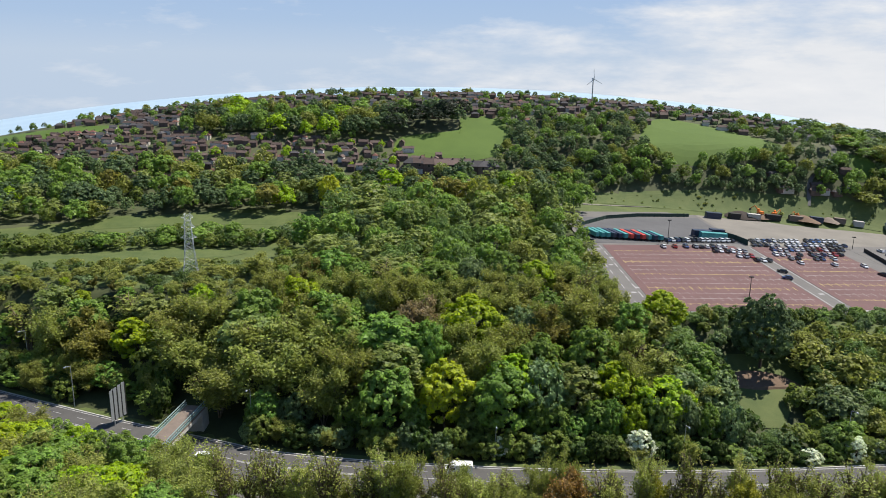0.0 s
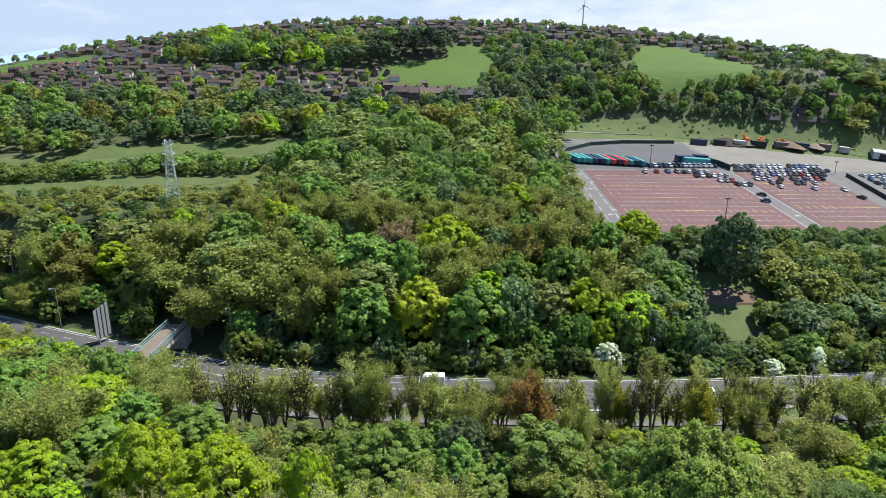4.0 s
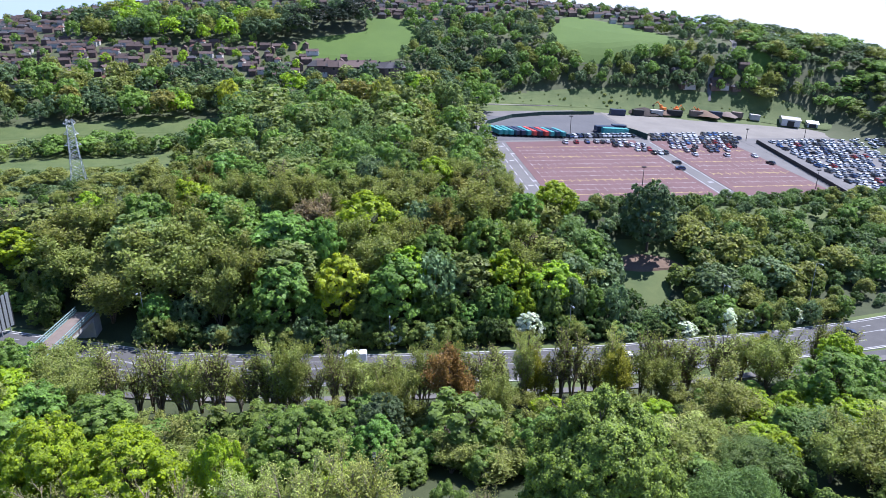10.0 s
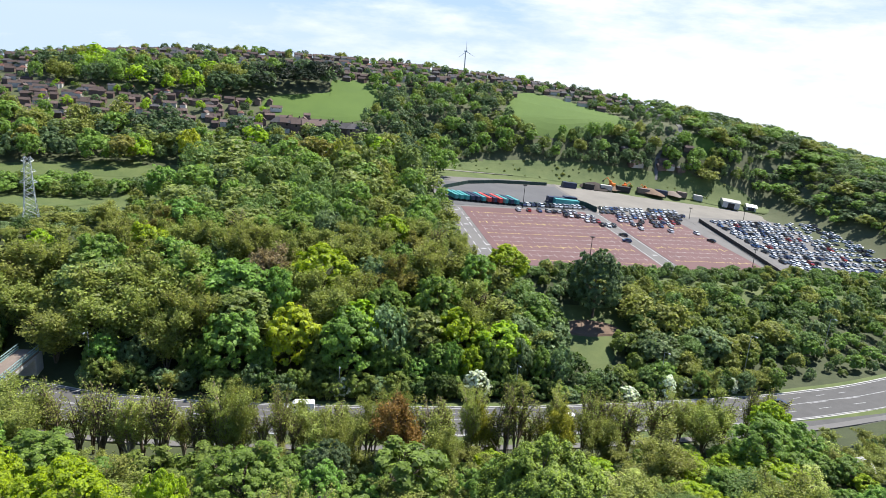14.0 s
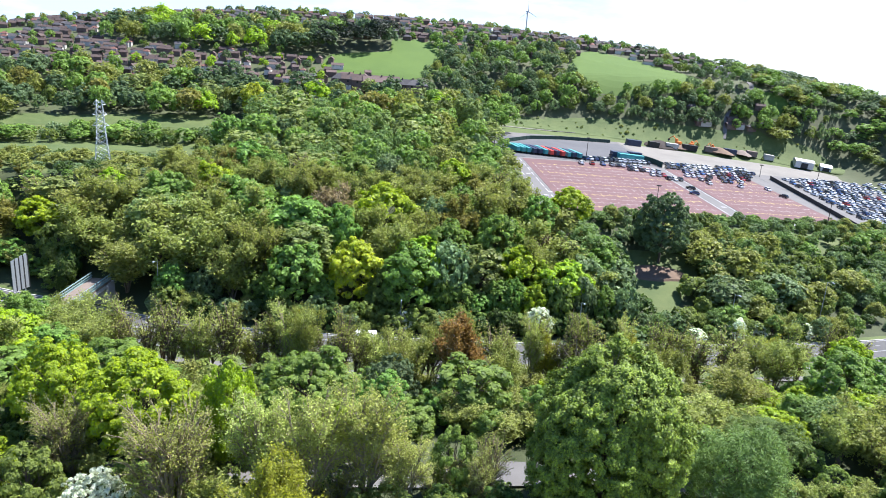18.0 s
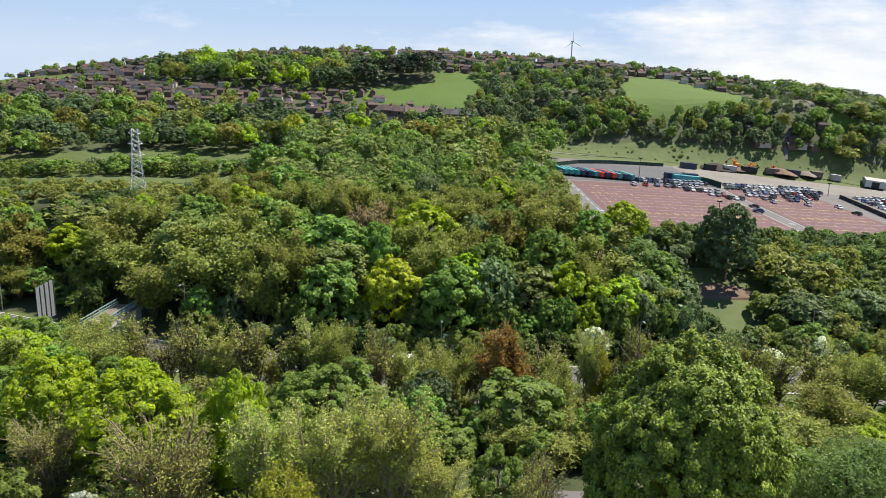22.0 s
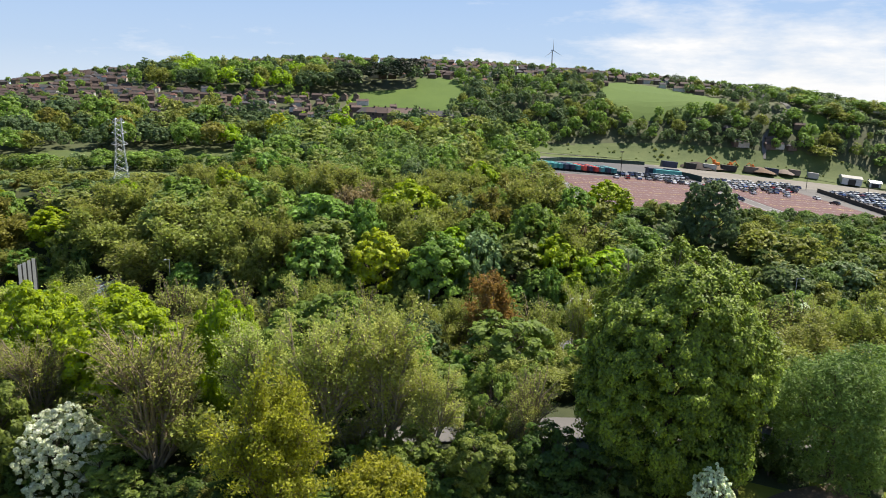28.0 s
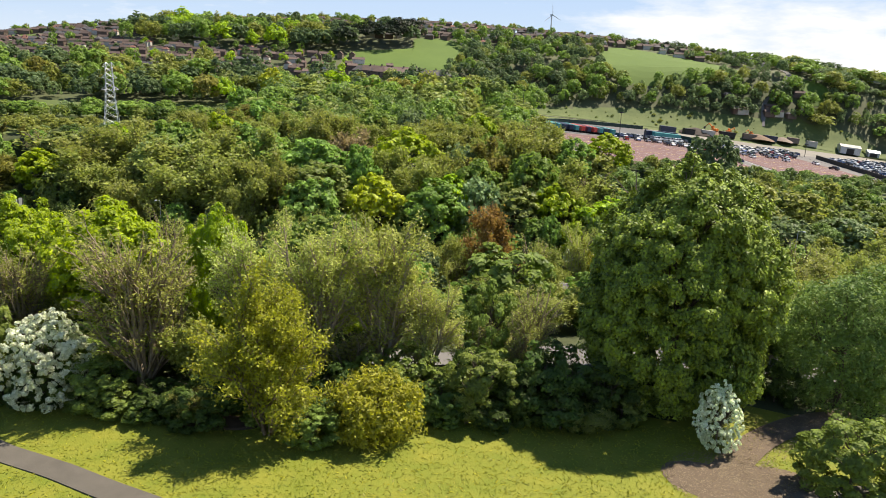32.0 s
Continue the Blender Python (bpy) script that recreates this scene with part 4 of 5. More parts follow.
STRIP_C = [(-56, 262), (-44, 264), (-42, 288), (-54, 288)]
TRACK = smooth_line([(28, 268), (36, 288), (48, 318), (58, 327), (75, 332), (95, 336)])
HILL_LANE = smooth_line([(172, 345), (175, 352), (178, 357), (189, 363.5), (195, 373), (196, 387)])
OPEN = [CLEARING, FIELD, RIGHT_FIELD, SMALL_FIELD, LEFT_FIELD, STRIP_A, STRIP_B, STRIP_C]


def free(x, y):
    if not in_view(x, y) or any(inside(x, y, p) for p in OPEN):
        return False
    return min(math.dist((x, y), q) for q in TRACK + HILL_LANE) > 2.4


def wood(x, y):
    if not free(x, y) or (x > 47 and y > 186 + max(0, x - 52) * .27) or (-70 < x < -48 and y < 166) or (68 < x < 84 and 154 < y < 161):
        return False
    if x > 62:
        return y > 146.5 + (x - 60) ** 2 * .0015
    road = 134 + max(0, (x - 45)) ** 2 * 0.002 + 0.0042 * min(0, x + 10) ** 2 * (1 if x > -60 else 0.8)
    return y > road + (13.5 if x < 62 else 9.8)


scatter(-60, 9, 64, 72.5, 3.4, {"hazel": 3, "thorn": 2, "olive": 2}, (4.5, 8.5), "fill", lambda x, y: in_view(x, y), gap=0.2, width=.45)
scatter(-60, 100, 63, 73, 4.2, {"hazel": 3, "thorn": 3, "olive": 1, "bare": .6}, (4.5, 8.0), "fill", lambda x, y: in_view(x, y) and y > 62 + abs(x - 12) * .02 and not (24 < x < 50), gap=0.5, width=.5)
scatter(-70, 9, 78, 83, 3.6, {"hazel": 3, "thorn": 1, "olive": 2, "lime": 1}, (5.5, 8.5), "fill", lambda x, y: in_view(x, y), gap=0.5, width=.45)
scatter(50, 120, 64, 84, 5.0, {"hazel": 2, "willow": 2, "olive": 2, "maple": 1}, (5.5, 8.5), "fill", lambda x, y: in_view(x, y), gap=1.0, width=.5)
scatter(-118, -43, 96, 150, 6.0, {"olive": 1.5, "lime": 1.5, "maple": 3, "hazel": 1}, (8.5, 11.5), "mid", lambda x, y: in_view(x, y) and y < 127 + 0.0042 * (x + 10) ** 2 * (1 if x > -60 else .8) - 8, width=.5)
scatter(-75, 125, 79, 116, 5.2, {"hazel": 3, "maple": 2, "olive": 3, "thorn": 1, "lime": 1, "ash": .6}, (0.45, 0.78), "fill", lambda x, y: in_view(x, y) and not (4 < x < 34 and y < 83), gap=1.0, width=.6)
scatter(-130, 56, 148, 204, 6.3, {"olive": 6, "maple": 1.5, "lime": 1.0, "hazel": 1.0, "rusty": .5, "grey": .6, "poplar": .5, "line": .7}, (0.80, 1.08), "mid", wood)
scatter(54, 235, 146, 232, 4.5, {"grey": 3, "hazel": 2.4, "olive": 1.6, "maple": 1, "thorn": 1, "willow": .8}, (0.85, 1.5), "joined", wood, width=0.5, gap=1.0)
for i in range(70):
    x = 53 + i * 2.2
    y = 184.5 + (x - 52) * .27 + TREE_RNG.uniform(-3.0, 1.2)
    tree(TREE_RNG.choice(("grey", "hazel", "thorn", "willow", "maple")), x, y, TREE_RNG.uniform(2.4, 4.2), TREE_RNG.uniform(1.5, 2.4), "joined")
scatter(48, 58, 178, 188, 4.4, {"hazel": 2, "maple": 1.5, "willow": 1, "thorn": 1}, (3.4, 5.2), "mid", wood, width=0.6)
scatter(-40, 50, 204, 300, 7.2, {"poplar": 2.5, "hazel": 2, "olive": 1.3, "maple": 1.6, "willow": 1.5, "grey": 1}, (0.75, 1.02), "far", free, width=0.40)
HEDGE = ((-175, 224), (-140, 233), (-90, 248), (-68, 249), (-50, 258), (-30, 262))
scatter(-170, -54, 222, 275, 3.6, {"hazel": 2, "thorn": 2, "maple": 1, "grey": 1}, (4.5, 7.0), "far", lambda x, y: free(x, y) and 1 < y - along(HEDGE, x) < 16, width=0.6)
scatter(-54, -36, 214, 300, 5.0, {"hazel": 2, "thorn": 2, "olive": 2, "maple": 1, "grey": 1}, (3.5, 6.0), "far", free, width=0.55)
scatter(-170, -56, 190, 228, 3.8, {"hazel": 2, "thorn": 1, "olive": 1.5, "grey": 1}, (2.2, 4.2), "far", free, width=0.75)
scatter(-220, 60, 270, 336, 6.4, {"maple": 2, "olive": .8, "lime": .3, "dark": 2.4, "poplar": 1, "hazel": 1, "rusty": .25, "yellow": .12, "grey": 1.8}, (8, 12), "far", lambda x, y: free(x, y) and y + abs(x + 30) * 0.10 < 338 and y > 305 - max(0, -x - 20) * .30)
scatter(40, 230, 336, 364, 4.0, {"maple": 1.6, "olive": .7, "dark": 1.6, "hazel": 1.6, "grey": 2}, (5.5, 9.5), "far", lambda x, y: free(x, y) and y > 349 - max(0, 110 - x) * .12)
scatter(24, 110, 334, 402, 5.2, {"maple": 1.8, "olive": .7, "dark": 1.6, "poplar": .8, "grey": 2, "hazel": 1}, (5, 8.5), "far", lambda x, y: free(x, y) and (x < 58 or y > 349 - max(0, 110 - x) * .12))
scatter(-130, 24, 373, 400, 6.0, {"maple": 2, "lime": .8, "olive": 2, "dark": 2.6}, (8, 11.5), "far", lambda x, y: free(x, y) and x < -34)
scatter(-36, 12, 375, 398, 5.2, {"pine": 4, "dark": 1.6, "maple": .3}, (10, 13.5), "far", free)
scatter(55, 225, 318, 349, 3.6, {"hazel": 2, "thorn": 1, "olive": 1}, (0.6, 1.7), "far", lambda x, y: free(x, y) and y > 334 and TREE_RNG.random() < .4, width=.6, gap=1.2)
scatter(195, 330, 200, 420, 4.9, {"maple": 1.6, "olive": .7, "dark": 1.6, "grey": 2.4, "hazel": 1.6}, (3.6, 6.6), "far", lambda x, y: free(x, y) and (x > 240 + max(0, 300 - y) * .15 or y > 345), width=.8)
scatter(-330, 330, 396, 466, 7.6, {"dark": 2.4, "maple": 2, "olive": .8, "pine": .4, "grey": 1, "hazel": 1}, (2.4, 5.2), "far", lambda x, y: free(x, y) and math.hypot(x - 8, y + 5) < 474, gap=2.4)
scatter(-260, -10, 318, 372, 8.5, {"dark": 2, "maple": 2, "pine": .6, "lime": .6, "hazel": 1}, (2.6, 5.4), "far", lambda x, y: free(x, y), gap=2.0, width=.38)
scatter(70, 220, 358, 400, 5.6, {"dark": 1.8, "maple": 1.8, "olive": .7, "grey": 1.8, "hazel": 1}, (4, 7.5), "far", free, gap=1.6)
for kind, pieces in DISTANT.items():
    thing("distant_" + ("pine" if kind == "pine" else "tree") + "s", "far woodland of " + SPECIES[kind][-1].split(" with")[0].split(" in ")[0].replace("in the hilltop wood", "") + " crowns", "trees", kind="stuff", mesh=quads("distant_trees", np.concatenate(pieces).reshape(-1, 3, 3), LEAF[SPECIES[kind][0]]))

# ---- fields, soil and tracks ----
for name, outline, mat, label in (
    ("field", FIELD, MEADOW, "bright green mown field on the hillside"), ("field", RIGHT_FIELD, MEADOW, "bright green pasture on the hillside"), ("field", SMALL_FIELD, MEADOW, "small green pasture beside a lane"),
    ("field", LEFT_FIELD, MEADOW, "green field among the far houses"), ("field", STRIP_A, BUSHY_MEADOW, "strip of rough meadow between hedges"), ("field", STRIP_B, BUSHY_MEADOW, "long strip of rough meadow below the trees"),
    ("field", STRIP_C, ROUGH_GRASS, "patch of rough meadow"), ("field", MEADOW_BELT, BUSHY_MEADOW, "long green meadow with small bushes above the yard"), ("clearing", CLEARING, ROUGH_GRASS, "grassy clearing in the scrub"),
):
    thing(name, label, "field", kind="structure", mesh=patch(name, smooth_line(outline + outline[:1], 6)[:-1], mat, 0.35))
thing("bare_soil", "ring of bare reddish soil under a dark tree", "soil", kind="structure", mesh=patch("bare_soil", ragged(78.5, 171.6, 10.0, 4.0, seed=3), SOIL, 0.75))
thing("bare_soil", "trodden brown soil at the edge of the lawn", "soil", kind="structure", mesh=patch("bare_soil", ragged(35.2, 52.5, 4.6, 4.2, n=90, seed=4, rough=.34), SOIL_PALE, 0.10))
thing("bare_soil", "trodden soil track under the trees", "soil", kind="structure", mesh=strip("bare_soil", smooth_line([(35, 54), (40, 59), (46, 62.5), (52, 64)]), 2.8, SOIL_PALE, 0.09))
thing("bare_soil", "dark earth under the trees", "soil", kind="structure", mesh=patch("bare_soil", ragged(-8, 60.5, 4.5, 1.2, seed=5), SOIL_PALE, 0.10))
thing("track", "pale gravel track through the trees", "path", kind="structure", mesh=strip("track", TRACK, 2.6, GRAVEL, 0.12, edge=0.2))
thing("hill_lane", "grey lane climbing the hill", "road", kind="structure", mesh=strip("hill_lane", HILL_LANE, 2.4, OLD_ASPHALT, 0.4, edge=0.4))

# ---- grass ----
def turf():
    rng = np.random.default_rng(9)
    n = 20000
    x, y = rng.uniform(-34, 48, n), rng.uniform(44, 61.5, n)
    keep = np.array([min(math.dist((a, b), q) for q in PATHWAY) > 1.35 and math.hypot((a - 34.5) / 4.4, (b - 52.5) / 4.0) > 1 for a, b in zip(x, y)])
    x, y = x[keep], y[keep]
    n = len(x)
    z = np.array([ground(a, b) for a, b in zip(x, y)])
    base = np.stack([x, y, z], axis=1)
    a = rng.uniform(0, 6.28, n)
    side = np.stack([np.cos(a), np.sin(a), np.zeros(n)], axis=1) * rng.uniform(.02, .07, (n, 1))
    lean = np.stack([rng.normal(0, .16, n), rng.normal(0, .16, n), rng.uniform(.05, .14, n)], axis=1)
    return quads("grass", np.stack([base - side, base + side, base + side * .6 + lean, base - side * .6 + lean], axis=1), GRASS_BLADE)


thing("grass", "tufts of yellow-green grass on the lawn", "grass", kind="stuff", mesh=turf())

def litter():
    """Dry leaves and wood chips strewn over the trodden soil."""
    rng = np.random.default_rng(21)
    n = 5200
    a, k = rng.uniform(0, 6.28, n), rng.uniform(0, 1.15, n) ** .6
    x, y = 35.2 + np.cos(a) * k * 5.0, 52.5 + np.sin(a) * k * 4.6
    far = rng.random(n) < .35
    u = rng.random(n)
    x, y = np.where(far, 35 + 13 * u + rng.normal(0, 1.1, n), x), np.where(far, 54 + 9.0 * u ** .8 + rng.normal(0, 1.1, n), y)
    z = np.array([ground(p, q) for p, q in zip(x, y)]) + .13
    base = np.stack([x, y, z], axis=1)
    b = rng.uniform(0, 6.28, n)
    tip = np.stack([np.cos(b), np.sin(b), rng.normal(0, .25, n)], axis=1) * rng.uniform(.04, .13, (n, 1))
    side = np.stack([-np.sin(b), np.cos(b), rng.normal(0, .25, n)], axis=1) * rng.uniform(.02, .06, (n, 1))
    return quads("leaf_litter", np.stack([base - tip, base + side, base + tip, base - side], axis=1), LITTER)


thing("leaf_litter", "dry brown leaves strewn over trodden soil", "leaves", kind="stuff", mesh=litter())

# ---- footbridge over the road ----
def footbridge():
    m = pose(-57.0, 146.0, -12.0, 0, 0, -6.0)
    b = thing("footbridge", "narrow bridge with pale teal railings and a grey-brown deck", "bridge", m)
    part("deck", Solid().box(-2.25, -16, 5.1, 2.25, 9.5, 5.7).mesh("deck", DECK), b)
    for s in (-2.28, 1.96):
        part("girder", Solid().box(s, -16, 4.3, s + .32, 9.5, 5.09).mesh("girder", CONCRETE), b)
    for s in (-2.2, 2.2):
        p = part("parapet", Solid().box(s - .08, -16, 6.85, s + .08, 9.5, 6.99).box(s - .06, -16, 6.25, s + .06, 9.5, 6.36).box(s - .1, -16, 5.7, s + .1, 9.5, 5.85).mesh("parapet", RAIL_PAINT), b, "pale teal metal parapet")
        for i in range(26):
            y = -16 + i
            part("post", Solid().box(s - .05, y - .05, 5.84, s + .05, y + .05, 6.86).mesh("post", RAIL_PAINT), p)
            for k in range(1, 4):
                part("bar", Solid().box(s - .02, y + k * .25 - .02, 5.84, s + .02, y + k * .25 + .02, 6.26).mesh("bar", RAIL_PAINT), p)
    part("abutment", Solid().box(-2.6, 7.4, -0.5, 2.6, 10.5, 5.08, taper=0.04).mesh("abutment", CONCRETE), b, "grey concrete abutment")
    part("abutment", Solid().box(-3.6, -22, -0.5, 3.6, -15.2, 5.08, taper=0.06).mesh("abutment", CONCRETE), b, "grey concrete abutment")
    part("pier", Solid().box(-2.4, -9.6, -0.3, 2.4, -8.8, 5.08).mesh("pier", CONCRETE), b)


footbridge()


def road_sign():
    m = pose(-74.2, 156.5, ground(-74.2, 156.5), 0, 0, 68)
    s = thing("road_sign", "tall grey road sign seen from behind its posts", "road sign", m)
    for x in (-1.75, -.6, .6, 1.75):
        part("sign_panel", Solid().box(x - .4, -.04, 1.8, x + .4, .04, 9.6 + x * .2).mesh("sign_panel", STEEL), s)
        # dark strip filling the gap beside each panel
        part("backing", Solid().box(x + .4, -.02, 1.8, x + .75, .02, 9.4 + x * .2).mesh("backing", DARK_STEEL), s)
    for x in (-1.2, 1.2):
        part("post", Solid().tube((x, 0.16, -.4), (x, 0.16, 9.3), .12, .12, 8).mesh("post", STEEL), s)
    for z in (2.4, 5.4, 8.8):
        part("rail", Solid().box(-2.2, .06, z - .06, 2.4, .14, z + .06).mesh("rail", STEEL), s)
    part("control_box", Solid().box(1.6, .28, 3.4, 2.2, .6, 4.3).mesh("control_box", WHITE_PAINT), s)


road_sign()


def street_lamp(x, y, h, turn, label="tall grey steel street lamp beside the road"):
    l = thing("street_lamp", label, "street lamp", pose(x, y, ground(x, y), 0, 0, turn), group="lamps along the road")
    part("column", Solid().tube((0, 0, -.3), (0, 0, 1.4), .13, .13, 8).tube((0, 0, 1.4), (0, 0, h), .09, .06, 8).mesh("column", STEEL), l)
    part("arm", Solid().tube((0, 0, h - .1), (0, 1.3, h + .25), .05, .04, 6).mesh("arm", STEEL), l)
    part("lamp_head", Solid().box(-.14, 1.2, h + .14, .14, 1.95, h + .34, taper=0.2).mesh("lamp_head", STEEL), l)


for x, y, h, turn in ((-42.4, 152.0, 10.8, 168), (-88.8, 165.0, 10.8, 160), (11.9, 143.6, 8.0, 180), (52, 143.2, 9, 185), (89.7, 148.6, 10, 195), (117, 157, 10.5, 200), (-110, 184, 10.5, 155), (148, 169, 10.5, 200)):
    street_lamp(x, y, h, turn)


def lantern(x, y):
    l = thing("street_lamp", "slim dark lamp post with a lantern head in the trees", "street lamp", pose(x, y, ground(x, y)))
    part("column", Solid().tube((0, 0, -.3), (0, 0, 1.0), .1, .09, 8).tube((0, 0, 1.0), (0, 0, 6.1), .06, .05, 8).mesh("column", STEEL), l)
    head = part("lantern", Solid().box(-.17, -.17, 6.1, .17, .17, 6.6, taper=-.5).mesh("lantern", WHITE_PAINT), l)
    part("cap", Solid().box(-.27, -.27, 6.6, .27, .27, 6.8, taper=.7).mesh("cap", DARK_STEEL), head)


lantern(8.2, 82.0)
lantern(48.5, 81.0)


def pylon(x, y, h):
    p = thing("pylon", "grey lattice electricity pylon rising from the trees", "pylon", pose(x, y, ground(x, y) - .5, 0, 0, 14))
    levels = [(0, 2.3), (.22, 1.75), (.42, 1.35), (.58, 1.15), (.72, 1.0), (.86, .9), (1.0, .75)]
    for sx, sy in ((-1, -1), (1, -1), (1, 1), (-1, 1)):
        for (a, ra), (b, rb) in zip(levels, levels[1:]):
            part("leg", Solid().tube((sx * ra, sy * ra, a * h), (sx * rb, sy * rb, b * h), .09, .09, 4).mesh("leg", STEEL), p)
    cor = ((-1, -1), (1, -1), (1, 1), (-1, 1))
    for (a, ra), (b, rb) in zip(levels, levels[1:]):
        n = 2
        for k in range(n):
            f, g = k / n, (k + 1) / n
            r0, r1, z0, z1 = ra + (rb - ra) * f, ra + (rb - ra) * g, (a + (b - a) * f) * h, (a + (b - a) * g) * h
            for i in range(4):
                c, d = cor[i], cor[(i + 1) % 4]
                part("brace", Solid().tube((c[0] * r0, c[1] * r0, z0), (d[0] * r1, d[1] * r1, z1), .045, .045, 4).tube((d[0] * r0, d[1] * r0, z0), (c[0] * r1, c[1] * r1, z1), .045, .045, 4).mesh("brace", STEEL), p)
    for z, w in ((.62, 2.3), (.78, 2.0), (.93, 1.7)):
        for s in (-1, 1):
            c = Solid()
            for yy in (-.8, .8):
                c.tube((s * .9, yy, z * h), (s * w, 0, z * h + .2), .07, .05, 4).tube((s * .9, yy, z * h + 1.2), (s * w, 0, z * h + .2), .06, .05, 4)
            part("crossarm", c.mesh("crossarm", STEEL), p)


pylon(-76.5, 216.5, 20.0)


def hut(x, y, turn):
    b = thing("hut", "low hut with a pale sheet roof among the trees", "building", pose(x, y, ground(x, y), 0, 0, turn))
    part("wall", Solid().box(-3.2, -1.7, -.4, 3.2, 1.7, 2.3).mesh("wall", DECK), b)
    for sgn in (-1, 1):
        roof = Solid()
        for i in range(12):
            a = -3.5 + i * .583
            roof.add([(a, sgn * 2.0, 2.25), (a + .5, sgn * 2.0, 2.25), (a + .5, 0, 3.2), (a, 0, 3.2), (a, sgn * 2.0, 2.33), (a + .5, sgn * 2.0, 2.33), (a + .5, 0, 3.28), (a, 0, 3.28)],
                     [(0, 1, 2, 3), (4, 7, 6, 5), (0, 4, 5, 1), (1, 5, 6, 2), (2, 6, 7, 3), (3, 7, 4, 0)])
        part("roof", roof.mesh("roof", CONCRETE), b, "pale ribbed roof sheets")
    part("door", Solid().box(-.5, -1.76, 0, .5, -1.69, 2.0).mesh("door", DARK_STEEL), b)


hut(103.5, 96.5, 62)

# ---- car park ----
EYE = (8.62, -3.11, 65.93)


def on_yard(x, y, lift=0.0):
    """A place of the level plan, laid onto the sloping yard."""
    s = 62.135 / (58.93 - .09 * (x - EYE[0]) + .035 * (y - EYE[1]))
    px, py = EYE[0] + s * (x - EYE[0]), EYE[1] + s * (y - EYE[1])
    return px, py, yard_level(px, py) + lift


def yard_pose(x, y, lift, turn):
    eye, p = Vector(EYE), Vector(on_yard(x, y, 0.0))
    d = p - eye
    while ground(p.x, p.y) > p.z + .25:
        p -= d * .002
    return pose(p.x, p.y, p.z + lift + .12, 1.9, 5.1, 0) @ pose(0, 0, 0, 0, 0, turn)


def slab(name, x0, y0, x1, y1, z, mat, label, skew=(0, 0, 0, 0)):
    a, b, c, d = skew
    q = [on_yard(x, y, z - 7.0) for x, y in ((x0 + a, y0), (x1 + b, y0), (x1 + c, y1), (x0 + d, y1))]
    s = Solid().add(q + [(x, y, w - .5) for x, y, w in q],
                    [(0, 1, 2, 3), (0, 4, 5, 1), (1, 5, 6, 2), (2, 6, 7, 3), (3, 7, 4, 0)])
    return thing(name, label, "pavement", kind="structure", mesh=s.mesh(name, mat))


Z = 7.12
yard = slab("yard", 51.5, 187, 148, 331, Z - 0.06, OLD_ASPHALT, "worn grey asphalt of a large car park")
gravel = slab("gravel_yard", 112.5, 266, 192, 330, Z - 0.03, GRAVEL, "pale gravel works yard behind the car park")
slab("storage_yard", 148, 186, 199, 266.0, Z - 0.03, OLD_ASPHALT, "grey asphalt vehicle storage compound", (0, 0, 8, 0))
left = slab("parking_bays", 58.5, 189, 107.5, 265.5, Z, RED_TAR, "red-brown surfaced parking bays with white lines")
right = slab("parking_bays", 113.2, 191, 142, 263.5, Z, RED_TAR, "red-brown surfaced parking bays with white lines")
upper = slab("upper_yard", 53, 268.5, 111, 318, Z, rough_material("dark_yard", (0.062, 0.062, 0.065), (0.105, 0.102, 0.102), scale=0.1, fine=50), "dark grey asphalt yard with parked trailers")


def paint(s, x0, y0, x1, y1, z=Z + .014):
    s.add([on_yard(x, y, z - 7.0) for x, y in ((x0, y0), (x1, y0), (x1, y1), (x0, y1))], [(0, 1, 2, 3)])


for block, x0, x1, y0, y1 in ((left, 61, 106, 191, 264), (right, 115.5, 141, 196, 262)):
    y = y0 + 4
    k = 0
    while y < y1 - 3:
        s = Solid()
        paint(s, x0, y - .07, x1, y + .07)
        x = x0
        while x <= x1:
            paint(s, x - .05, y - 1.9, x + .05, y + 1.9) if k % 2 else paint(s, x - .05, y - .8, x + .05, y + .8)
            x += 2.6
        part("bay_lines", s.mesh("bay_lines", WHITE_LINE if k % 3 else YELLOW_LINE), block)
        y += 5.1
        k += 1
s = Solid()
for i in range(9):
    paint(s, 53.6, 193 + i * 8.2, 53.9, 197.5 + i * 8.2, Z - .04)
    paint(s, 57.0, 193 + i * 8.2, 57.3, 198.5 + i * 8.2, Z - .04)
for x, y in ((54.8, 205), (54.8, 236), (55, 258), (57, 210), (57, 246), (110, 205), (110.4, 232)):
    paint(s, x, y, x + 1.5, y + 1.2, Z - .04)
paint(s, 108.0, 192, 108.25, 263, Z - .04)
paint(s, 112.4, 196, 112.65, 263, Z - .04)
part("lane_markings", s.mesh("lane_markings", WHITE_LINE), yard)
slab("pale_strip", 113, 187.4, 143, 190.6, Z + .01, CONCRETE, "pale concrete strip along the edge of the car park")


